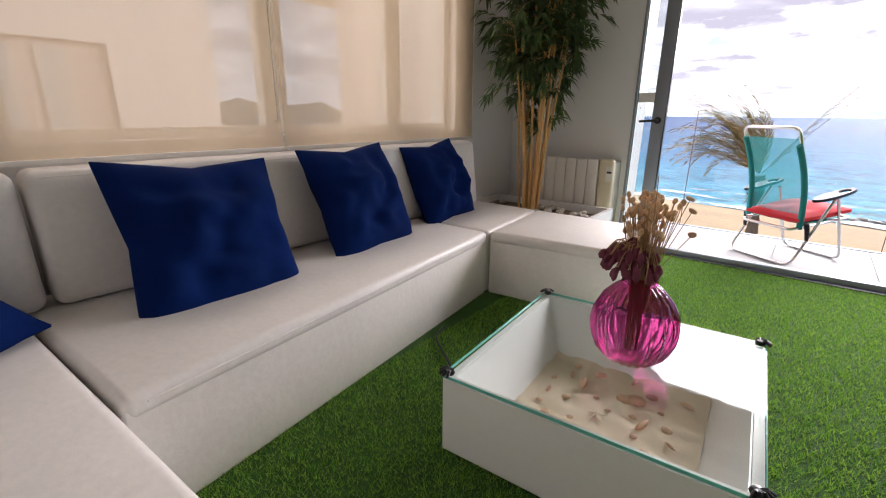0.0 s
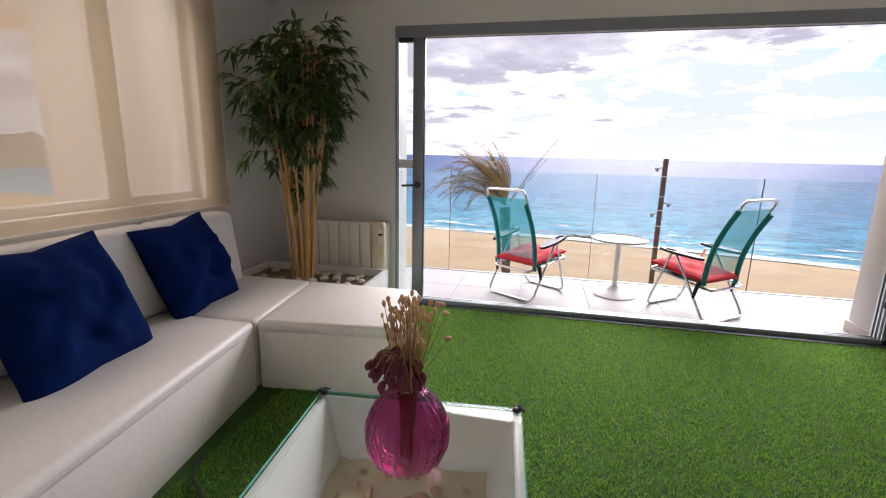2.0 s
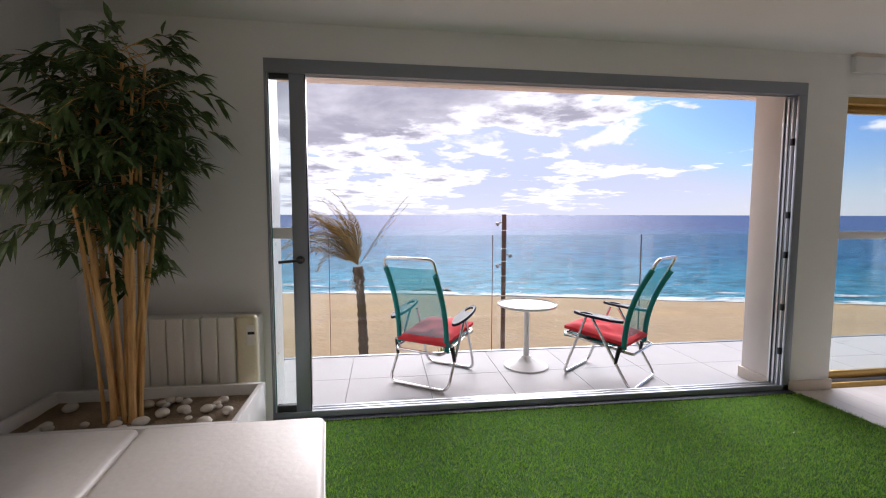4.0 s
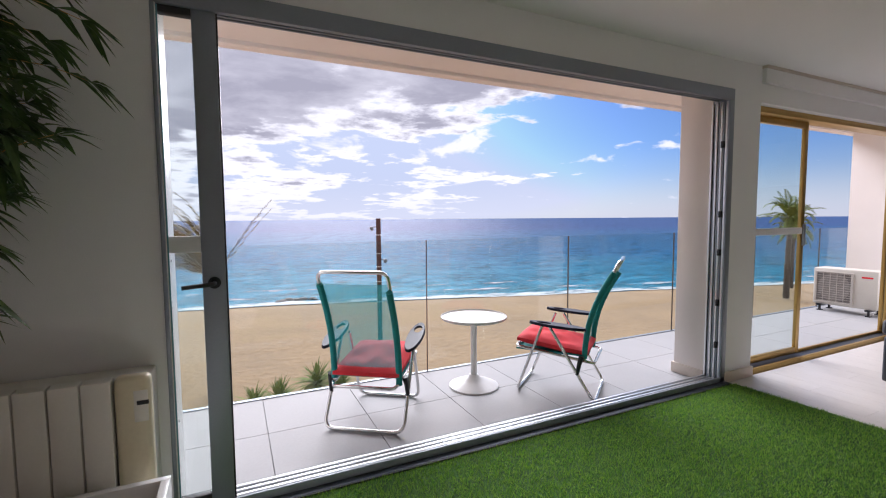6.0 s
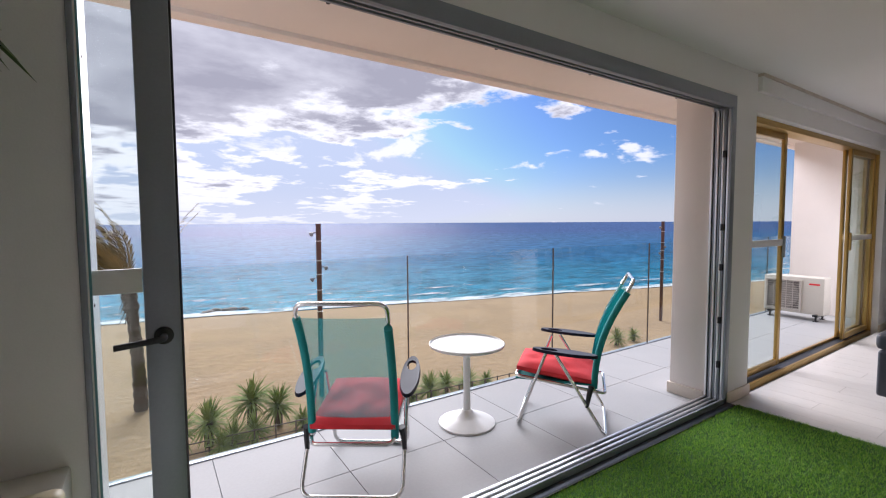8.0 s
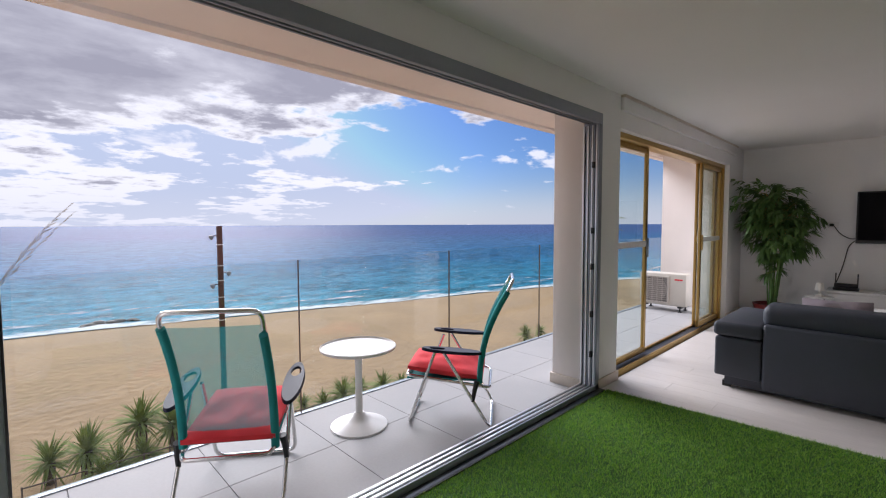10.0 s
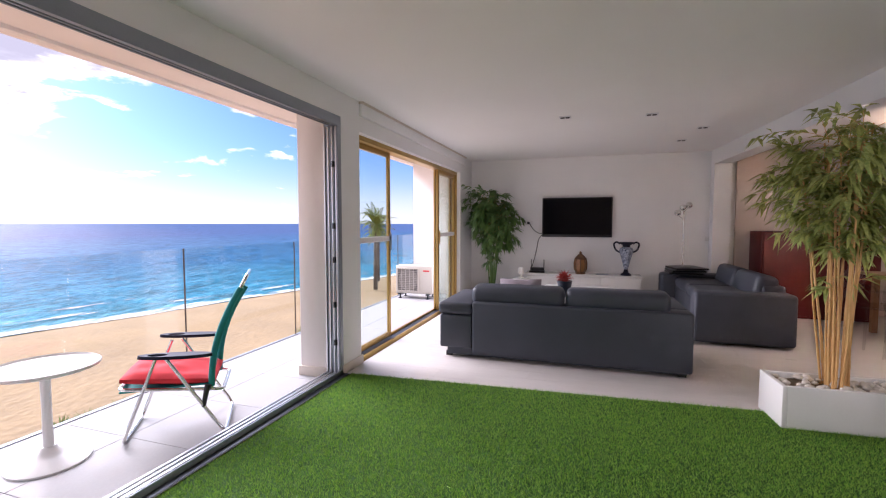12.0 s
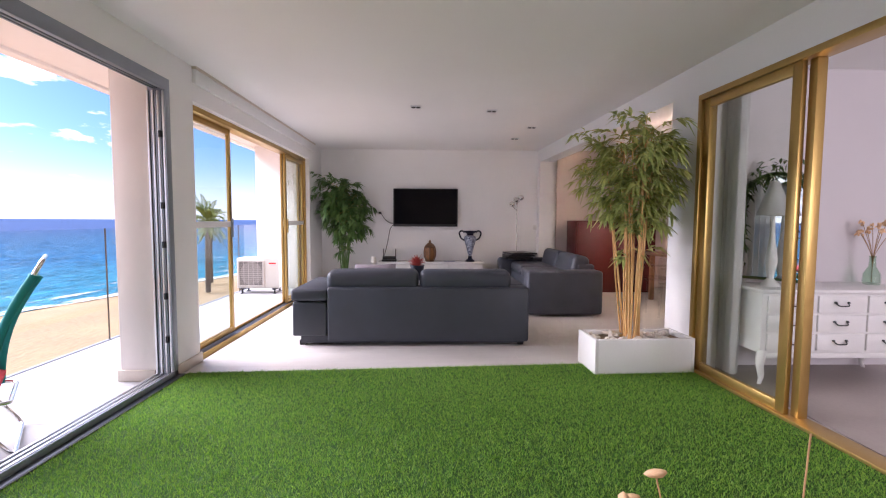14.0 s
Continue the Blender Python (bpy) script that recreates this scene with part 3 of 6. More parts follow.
def gold_leaf(parent, x0, x1, y, z0, z1, glass, w=0.055, d=0.03):
    part("leaf_frame", boxes((x0, x0 + w, y, y + d, z0, z1), (x1 - w, x1, y, y + d, z0, z1), (x0 + w, x1 - w, y, y + d, z0, z0 + w), (x0 + w, x1 - w, y, y + d, z1 - w, z1), bevel=0.004), GOLD, parent)
    g = part("pane", boxes((x0 + w, x1 - w, y + d * 0.4, y + d * 0.6, z0 + w, z1 - w)), glass, parent)
    g.visible_shadow = False


gold_leaf(gold, 0.02, 0.98, 0.13, 0.03, GZ - 0.05, GLASS)
gold_leaf(gold, 2.60, 3.50, 0.085, 0.03, GZ - 0.05, GLASS)
gold_leaf(gold, 2.66, 3.50, 0.15, 0.03, GZ - 0.05, GLASS)
part("frosted_strip", boxes((0.07, 0.93, 0.12, 0.128, 1.16, 1.22), bevel=0.003), ENAMEL, gold)
part("frosted_strip", boxes((2.66, 3.44, 0.075, 0.083, 1.16, 1.22), bevel=0.003), ENAMEL, gold)
part("pull_handle", boxes((2.615, 2.64, 0.06, 0.085, 1.05, 1.25), bevel=0.006), GOLD, gold)
part("pull_handle", boxes((0.94, 0.96, 0.105, 0.13, 1.05, 1.25), bevel=0.006), GREY, gold)
solid("shutter_box", boxes((0.0, 3.78, -0.035, 0.0, 2.385, CZ - 0.022), bevel=0.004), WHITE, "white shutter box over the balcony doors", "shutter box", kind="structure")
# solid darker strip in place of the shadow line under the ceiling
solid("shutter_box_shadow_gap", boxes((0.0, 3.80, -0.042, 0.0, CZ - 0.022, CZ)), SKIRT, "tan strip standing for the shade above the shutter box", "trim", kind="structure")

# inner sliding doors to the bedroom
ANG = math.degrees(math.atan(SLOPE))
gold2 = thing("window_3", "gold framed sliding doors between room and bedroom", "window", 0, INY, 0, ANG, kind="structure")
part("outer_frame", boxes((-3.75, -0.245, -0.13, 0.006, 2.215, 2.26), (-0.29, -0.245, -0.13, 0.006, 0, 2.215), (-3.75, -3.70, -0.13, 0.006, 0, 2.215), (-3.75, -0.245, -0.13, 0.006, 0, 0.028), bevel=0.003), GOLD, gold2)
gold_leaf(gold2, -1.185, -0.29, -0.05, 0.03, 2.215, TINTED, 0.07, 0.035)
gold_leaf(gold2, -3.7, -2.45, -0.11, 0.03, 2.215, TINTED, 0.06, 0.035)
part("meeting_post", boxes((-1.245, -1.19, -0.12, -0.055, 0.028, 2.215), bevel=0.004), GOLD, gold2)

# balcony glass
bal = thing("balcony_balustrade", "frameless clear glass balustrade of upright panes", "balustrade", kind="structure")
for k in range(-3, 6):
    a = -2.330 + 1.593 * k
    p = part("pane", boxes((a + 0.012, a + 1.581, 1.385, 1.397, BZ, 1.14)), RAILGLASS, bal)
    p.visible_shadow = False
    part("pane_edge", boxes((a - 0.003, a + 0.003, 1.384, 1.398, BZ, 1.14)), IRON, bal)
part("base_rail", boxes((-8.0, 9.0, 1.375, 1.407, BZ - 0.02, BZ + 0.006)), GREY, bal)

# ---- outdoors ----
def shore(x):
    return max(28.0, 50.0 - 0.26 * x) if x > 0 else 50.0 - 0.15 * x


GZ0, SEA = -7.6, -8.25
rows, xs = [], sorted({*range(-120, 121, 5), -4500, -2000, -800, -300, 160, 220, 300, 500, 800, 2000, 4500})
bm = bmesh.new()
for x in xs:
    s = shore(max(-130, min(120, x)))
    col = []
    for y, z in ((-60, GZ0), (10, GZ0), (s - 16, GZ0 - 0.05), (s - 6, GZ0 - 0.25), (s, SEA), (s + 12, SEA - 0.9), (s + 60, SEA - 3), (4500, SEA - 14)):
        col.append(bm.verts.new((x, y, z)))
    rows.append(col)
for a, b in zip(rows, rows[1:]):
    for j in range(7):
        bm.faces.new((a[j], b[j], b[j + 1], a[j + 1]))
solid("ground", bm, SANDY, "golden beach sand sloping down to the sea", "beach", kind="structure")

# sea
m = bpy.data.materials.new("sea_water")
m.use_nodes = True
nt = m.node_tree
b = nt.nodes["Principled BSDF"]
tc = nt.nodes.new("ShaderNodeTexCoord")
sp = nt.nodes.new("ShaderNodeSeparateXYZ")
nt.links.new(tc.outputs["Object"], sp.inputs[0])
nz = nt.nodes.new("ShaderNodeTexNoise")
nz.inputs["Scale"].default_value, nz.inputs["Detail"].default_value = 0.035, 4
nt.links.new(tc.outputs["Object"], nz.inputs["Vector"])
off = nt.nodes.new("ShaderNodeMath")
off.operation = "MULTIPLY_ADD"
off.inputs[1].default_value = 40
nt.links.new(nz.outputs[0], off.inputs[0])
nt.links.new(sp.outputs[1], off.inputs[2])
xs2 = nt.nodes.new("ShaderNodeMath")
xs2.operation = "MULTIPLY_ADD"
xs2.inputs[1].default_value = 0.28
nt.links.new(sp.outputs[0], xs2.inputs[0])
nt.links.new(off.outputs[0], xs2.inputs[2])
dpt = nt.nodes.new("ShaderNodeMapRange")
dpt.inputs[1].default_value, dpt.inputs[2].default_value = 50, 420
nt.links.new(xs2.outputs[0], dpt.inputs[0])
rp = nt.nodes.new("ShaderNodeValToRGB")
for pos, c in ((0.0, (0.10, 0.33, 0.40, 1)), (0.08, (0.03, 0.20, 0.32, 1)), (0.22, (0.028, 0.13, 0.27, 1)), (0.5, (0.048, 0.125, 0.25, 1)), (1.0, (0.058, 0.105, 0.235, 1))):
    e = rp.color_ramp.elements.new(pos) if pos not in (0.0, 1.0) else rp.color_ramp.elements[0 if pos == 0.0 else -1]
    e.position, e.color = pos, c
nt.links.new(dpt.outputs[0], rp.inputs[0])
wv = nt.nodes.new("ShaderNodeTexNoise")
wv.inputs["Scale"].default_value, wv.inputs["Detail"].default_value, wv.inputs["Roughness"].default_value = 0.42, 12, 0.84
wm = nt.nodes.new("ShaderNodeMapping")
wm.inputs["Scale"].default_value = (0.6, 1.0, 1.0)
nt.links.new(tc.outputs["Object"], wm.inputs[0])
nt.links.new(wm.outputs[0], wv.inputs["Vector"])
wr = nt.nodes.new("ShaderNodeMapRange")
wr.inputs[1].default_value, wr.inputs[2].default_value, wr.inputs[3].default_value, wr.inputs[4].default_value = 0.34, 0.66, 0.14, 2.2
nt.links.new(wv.outputs[0], wr.inputs[0])
wx = nt.nodes.new("ShaderNodeMix")
wx.data_type, wx.blend_type = "RGBA", "MULTIPLY"
wx.inputs[0].default_value = 1.0
nt.links.new(rp.outputs[0], wx.inputs[6])
nt.links.new(wr.outputs[0], wx.inputs[7])
nt.links.new(wx.outputs[2], b.inputs["Base Color"])
b.inputs["Roughness"].default_value = 0.9
b.inputs["Specular IOR Level"].default_value = 0.0
sg = nt.nodes.new("ShaderNodeBsdfGlossy")
sg.inputs["Roughness"].default_value = 0.22
smx = nt.nodes.new("ShaderNodeMixShader")
smx.inputs[0].default_value = 0.07
nt.links.new(b.outputs[0], smx.inputs[1])
nt.links.new(sg.outputs[0], smx.inputs[2])
nt.links.new(smx.outputs[0], nt.nodes["Material Output"].inputs[0])
mw = nt.nodes.new("ShaderNodeMapping")
mw.inputs["Scale"].default_value = (0.55, 1.0, 1.0)
nt.links.new(tc.outputs["Object"], mw.inputs[0])
w1 = nt.nodes.new("ShaderNodeTexNoise")
w1.inputs["Scale"].default_value, w1.inputs["Detail"].default_value, w1.inputs["Roughness"].default_value = 0.42, 7, 0.62
nt.links.new(mw.outputs[0], w1.inputs["Vector"])
bp = nt.nodes.new("ShaderNodeBump")
bp.inputs["Strength"].default_value, bp.inputs["Distance"].default_value = 0.9, 1.3
nt.links.new(w1.outputs[0], bp.inputs["Height"])
nt.links.new(bp.outputs[0], b.inputs["Normal"])
nt.links.new(bp.outputs[0], sg.inputs["Normal"])
WATER = m
bm = bmesh.new()
ring = []
for x in xs:
    s = shore(max(-130, min(120, x)))
    ring.append([bm.verts.new((x, y, SEA + 0.02)) for y in (s - 0.4 + 0.8 * math.sin(x * 0.31), s + 30, s + 120, 600, 4600)])
for a, c in zip(ring, ring[1:]):
    for j in range(4):
        bm.faces.new((a[j], c[j], c[j + 1], a[j + 1]))
solid("sea", bm, WATER, "choppy sea, turquoise by the shore and deep blue far out", "sea", kind="structure")

# surf: lacy strips of foam along the water's edge
m = bpy.data.materials.new("sea_foam")
m.use_nodes = True
nt = m.node_tree
b = nt.nodes["Principled BSDF"]
b.inputs["Base Color"].default_value = (0.85, 0.87, 0.88, 1)
b.inputs["Roughness"].default_value = 0.8
tc = nt.nodes.new("ShaderNodeTexCoord")
mw = nt.nodes.new("ShaderNodeMapping")
mw.inputs["Scale"].default_value = (0.35, 1, 1)
nt.links.new(tc.outputs["Object"], mw.inputs[0])
n1 = nt.nodes.new("ShaderNodeTexNoise")
n1.inputs["Scale"].default_value, n1.inputs["Detail"].default_value, n1.inputs["Roughness"].default_value = 0.55, 8, 0.68
nt.links.new(mw.outputs[0], n1.inputs["Vector"])
uvn = nt.nodes.new("ShaderNodeAttribute")
uvn.attribute_name = "across"
ad = nt.nodes.new("ShaderNodeMath")
ad.operation = "ADD"
nt.links.new(n1.outputs[0], ad.inputs[0])
nt.links.new(uvn.outputs["Fac"], ad.inputs[1])
mr = nt.nodes.new("ShaderNodeMapRange")
mr.inputs[1].default_value, mr.inputs[2].default_value = 0.52, 0.70
nt.links.new(ad.outputs[0], mr.inputs[0])
nt.links.new(mr.outputs[0], b.inputs["Alpha"])
FOAM = m


def surf(name, off, width, fade, x0=-90, x1=120, step=1.5):
    verts, faces, vals = [], [], []
    n = int((x1 - x0) / step)
    prof = ((0.0, -0.35), (0.12, fade), (0.45, fade * 0.4), (1.0, -0.4))
    for i in range(n + 1):
        x = x0 + i * step
        wob = 1.3 * noise.noise(Vector((x * 0.06, off, 0))) + 0.5 * noise.noise(Vector((x * 0.3, off, 3)))
        for k, (f, v) in enumerate(prof):
            verts.append((x, shore(x) + off + wob + width * f, SEA + 0.05 + 0.1 * (1 if k in (1, 2) else 0)))
            vals.append(v)
    for i in range(n):
        for k in range(3):
            a = i * 4 + k
            faces.append((a, a + 4, a + 5, a + 1))
    ob = raw(name, verts, faces, FOAM, True)
    at = ob.data.attributes.new("across", "FLOAT", "POINT")
    at.data.foreach_set("value", vals)
    tagged(ob, "white foam of small breaking waves", "surf", kind="stuff")


surf("surf", -1.2, 5.5, 0.22)
surf("surf", 4.5, 4.0, 0.05)
surf("surf", 9.5, 3.5, 0.0)


def frond(verts, faces, base, dirv, length, droop, leaflet, width, n=22, gust=(0, 0, 0)):
    """A feather palm frond: a rib with narrow leaflets on both sides."""
    p, d = Vector(base), Vector(dirv).normalized()
    step = length / n
    for i in range(n):
        d = (d + Vector((0, 0, -droop * (i / n) * 0.25)) + Vector(gust) * 0.03).normalized()
        q = p + d * step
        side = d.cross(Vector((0, 0, 1)))
        side = side.normalized() if side.length > 0.1 else Vector((1, 0, 0))
        k = len(verts)
        r = 0.035 * (1 - i / n) + 0.008
        verts += [p + side * r, p - side * r, q - side * r * 0.9, q + side * r * 0.9]
        faces.append((k, k + 1, k + 2, k + 3))
        if i > 1:
            ll = leaflet * (math.sin(math.pi * (i / n) ** 0.7) * 0.8 + 0.25)
            for s in (1, -1):
                for h in (0.0, 0.5):
                    o = p + d * step * h
                    tip = o + (side * s * 0.62 + d * 0.9 + Vector((0, 0, random.uniform(-0.45, 0.15))) + Vector(gust) * 0.35).normalized() * ll * random.uniform(0.8, 1.1)
                    k = len(verts)
                    mid = (o + tip) / 2
                    verts += [o, mid + d * width, tip, mid - d * width]
                    faces.append((k, k + 1, k + 2, k + 3))
        p = q


def palm(x, y, z, height, fronds, length, gust, label, lean=(0.3, 0.0), seed=3, leaf_mat=None, rise=(-35, 78), strays=0):
    random.seed(seed)
    t = thing("palm_tree", label, "palm tree", x, y, z)
    bm = bmesh.new()
    n = 22
    pts = [(lean[0] * (i / n) ** 2, lean[1] * (i / n) ** 2, height * i / n) for i in range(n + 1)]
    rings = tube(bm, pts, 0.30, 12, r1=0.22)
    for i, rg in enumerate(rings):
        c = Vector(pts[i])
        for v in rg:
            v.co = c + (v.co - c) * (1.12 if i % 2 else 0.95) * (1.0 + (0.35 if i > n - 4 else 0)) * random.uniform(0.95, 1.05)
    part("trunk", bm, TRUNK, t)
    verts, faces = [], []
    top = Vector(pts[-1])
    for k in range(90):   # dry leaf stubs hanging round the head of the trunk
        a, u = random.uniform(0, math.tau), random.uniform(0.0, 1.3)
        o = top + Vector((0.24 * math.cos(a), 0.24 * math.sin(a), -u))
        tip = o + Vector((math.cos(a) * 0.22, math.sin(a) * 0.22, random.uniform(-0.55, 0.15)))
        w = Vector((-math.sin(a), math.cos(a), 0)) * 0.05
        i = len(verts)
        verts += [o - w, o + w, tip + w * 0.3, tip - w * 0.3]
        faces.append((i, i + 1, i + 2, i + 3))
    raw("leaf_stubs", [tuple(v) for v in verts], faces, TRUNK).parent = t
    verts, faces = [], []
    for k in range(fronds):
        a = k * 2.4 + random.uniform(-0.3, 0.3)
        el = radians(random.uniform(*rise))
        d = Vector((math.cos(a) * math.cos(el), math.sin(a) * math.cos(el), math.sin(el))) + Vector(gust)
        frond(verts, faces, top + Vector((0, 0, 0.1)), d, length * random.uniform(0.75, 1.1), random.uniform(0.25, 1.0), 0.66, 0.045, gust=gust)
    for k in range(strays):   # fronds that stand up against the wind
        frond(verts, faces, top + Vector((0.1, 0, 0.1)), (0.55 + 0.09 * k, -0.25 + 0.2 * k, 0.85), length * (0.98 - 0.06 * k), 0.12, 0.5, 0.04, gust=(0.1, 0, 0.3))
    ob = raw("crown", [tuple(v) for v in verts], faces, leaf_mat or PALMLEAF)
    ob.parent = t
    return t


palm(-4.65, 24.0, GZ0, 5.8, 66, 5.2, (-0.74, 0.0, 0.62), "wind-blown feather palm with dry fronds before the beach", (-0.28, 0), 6, None, (2, 86), strays=2)
palm(50.0, 25.0, GZ0, 8.7, 40, 3.3, (-0.1, 0, 0), "far green palm standing at the back of the beach", (0.2, 0), 8, YUCCA)
palm(58.0, 28.6, GZ0, 7.4, 34, 3.0, (-0.1, 0, 0), "far green palm standing at the back of the beach", (0.2, 0), 9, YUCCA)


def beach_pole(x, y, label):
    t = thing("lamp_post", label, "post", x, y, GZ0)
    h = 1.34 - GZ0
    part("mast", boxes((-0.105, 0.105, -0.105, 0.105, 0, h), bevel=0.015), RUST, t)
    for z in (h - 0.9, h - 1.9, h - 2.6, h - 3.4, h - 4.5):
        part("band", boxes((-0.118, 0.118, -0.118, 0.118, z, z + 0.04), bevel=0.004), RAIL, t)
    for z, s in ((h - 0.45, -1), (h - 2.75, -1), (h - 2.2, 1)):
        bm = bmesh.new()
        tube(bm, [(0, 0, z), (s * 0.26, 0, z - 0.01)], 0.022, 8)
        br = part("bracket", bm, RUST, t)
        bm = bmesh.new()
        lathe(bm, [(0.02, 0.0), (0.09, 0.04), (0.12, 0.13), (0.09, 0.17)], 14)
        bmesh.ops.transform(bm, matrix=pose(s * 0.28, 0, z - 0.03, 120, 0, 90 * s), verts=bm.verts)
        part("floodlight", bm, GREY, br)


beach_pole(3.16, 20.75, "tall dark brown post with small floodlights by the beach")
beach_pole(34.2, 20.7, "tall dark brown post with small floodlights by the beach")


def yucca(x, y, s, seed):
    random.seed(seed)
    t = thing("yucca", "spiky green yucca plant in the strip before the beach", "plant", x, y, GZ0, 0, "yuccas along the beach")
    verts, faces = [], []
    h = random.uniform(0.16, 0.5) * s
    for k in range(150):
        a, el = random.uniform(0, math.tau), radians(random.uniform(-40, 80))
        d = Vector((math.cos(a) * math.cos(el), math.sin(a) * math.cos(el), math.sin(el)))
        L = random.uniform(0.42, 0.68) * s
        o = Vector((0, 0, h + random.uniform(-0.1, 0.1)))
        sd2 = d.cross(Vector((0, 0, 1))).normalized() * 0.02 * s
        k0 = len(verts)
        verts += [o - sd2, o + sd2, o + d * L * 0.5 + sd2, o + d * L * 0.5 - sd2, o + d * L + Vector((0, 0, -0.08 * s))]
        faces += [(k0, k0 + 1, k0 + 2, k0 + 3), (k0 + 3, k0 + 2, k0 + 4)]
    ob = raw("rosette", [tuple(v) for v in verts], faces, YUCCA)
    ob.parent = t
    bm = bmesh.new()
    tube(bm, [(0, 0, 0), (0.02, 0, h)], 0.09 * s, 8)
    part("trunk", bm, TRUNK, t)


for i, (x, y, s) in enumerate(((-2.3, 18.2, 1.7), (-1.5, 17.5, 1.4), (-0.5, 19.2, 1.9), (0.5, 18.6, 1.6), (-0.7, 17.4, 1.2), (1.3, 17.6, 1.1), (-3.3, 18.6, 1.5), (-2.0, 16.9, 1.1),
                               (6.6, 17.4, 1.2), (7.5, 17.1, 1.5), (8.6, 17.3, 1.3), (10.2, 17.5, 1.4), (11.2, 17.2, 1.0), (5.8, 17.9, 0.9), (24.0, 18.0, 1.3), (26.0, 18.0, 1.1))):
    yucca(x, y, s * 1.2, i + 20)
fence = thing("garden_fence", "low dark iron fence along the planted strip", "fence", 0, 0, GZ0)
for i in range(26):
    x = -4 + i * 0.8
    y = 16.9 - 0.06 * x
    part("post", boxes((x - 0.025, x + 0.025, y - 0.025, y + 0.025, 0, 0.8)), IRON, fence)
for z in (0.35, 0.75):
    bm = bmesh.new()
    tube(bm, [(-4, 17.14, z), (16, 15.94, z)], 0.025, 6)
    part("rail", bm, IRON, fence)

random.seed(51)
ROCK = mat("wet_rock", (0.12, 0.10, 0.09), 0.7, var=0.3, scale=2, fine=9, bump=0.6, dist=0.05)
for k in range(7):
    bm = bmesh.new()
    bmesh.ops.create_icosphere(bm, subdivisions=2, radius=random.uniform(0.35, 0.8))
    for v in bm.verts:
        v.co *= 1 + 0.35 * noise.noise(v.co * 1.6 + Vector((k * 3, 0, 0)))
        v.co.z *= 0.45
    bmesh.ops.translate(bm, vec=(0.4 + k * 0.75 + random.uniform(-0.3, 0.3), 51.6 + random.uniform(-0.7, 0.7), SEA + 0.02), verts=bm.verts)
    solid("rock", bm, ROCK, "dark wet rock lying in the surf", "rock", "rocks in the surf")

# neighbouring house and headland beyond the blinds
nb = thing("neighbour_house", "pale beige neighbouring house with a recessed window", "house", -11.0, -6.0, GZ0)
part("wall", boxes((-3.0, 0.0, -8, 5.9, 0, 7.6), (-3.0, 0.0, -8, 5.9, 9.0 + 0.6, 14), (-3.0, 0.0, 4.4, 5.9, 7.6, 9.6), (-3.0, 0.0, -8, 2.6, 7.6, 9.6)), PEACH, nb)
w = part("window", boxes((-0.10, -0.05, 2.6, 4.4, 7.6, 9.6)), BROWNWALL, nb)
part("curtain", boxes((-0.045, -0.03, 3.0, 3.35, 7.7, 9.5), (-0.045, -0.03, 3.6, 3.9, 7.7, 9.5)), CURTAIN, w)
bm = bmesh.new()
g = []
for i in range(41):
    u = i / 40
    hh = 26 * (1 - u) ** 0.7 * (0.75 + 0.3 * noise.noise(Vector((u * 7, 0, 0)))) + 2.5 * noise.noise(Vector((u * 25, 2, 0)))
    x, y = -260 + 90 * u, 60 + 190 * u
    g.append((bm.verts.new((x, y, SEA - 1)), bm.verts.new((x - 8, y, max(0.2, hh) + SEA)), bm.verts.new((x - 120, y, SEA - 1))))
for a, c in zip(g, g[1:]):
    bm.faces.new((a[0], c[0], c[1], a[1]))
    bm.faces.new((a[1], c[1], c[2], a[2]))
HILL = mat("headland_scrub", (0.27, 0.24, 0.20), 0.95, var=0.4, scale=0.05, fine=0.4, bump=0.6, dist=1.0)
solid("headland", bm, HILL, "dark rocky headland running out into the sea", "headland", kind="structure")

# ---- blinds and their windows ----
win4 = thing("window_4", "white framed window behind the roller blinds", "window", kind="structure")
fw = 0.05
part("window_frame", boxes((XB - 0.16, XB - 0.08, -3.6, W0, 0.97, 0.97 + fw), (XB - 0.16, XB - 0.08, -3.6, W0, 2.40, 2.45), (XB - 0.16, XB - 0.08, W0 - fw, W0, 1.02, 2.40),
                           (XB - 0.16, XB - 0.08, -3.6, -3.55, 1.02, 2.40), (XB - 0.16, XB - 0.08, W2, W1, 1.02, 2.40), (XB - 0.16, XB - 0.08, -2.50, -2.36, 1.02, 2.40)), ENAMEL, win4)
for a, c in ((-3.55, -2.50), (-2.36, W2), (W1, W0 - fw)):
    p = part("pane", boxes((XB - 0.125, XB - 0.119, a, c, 1.02, 2.40)), GLASS, win4)
    p.visible_shadow = False


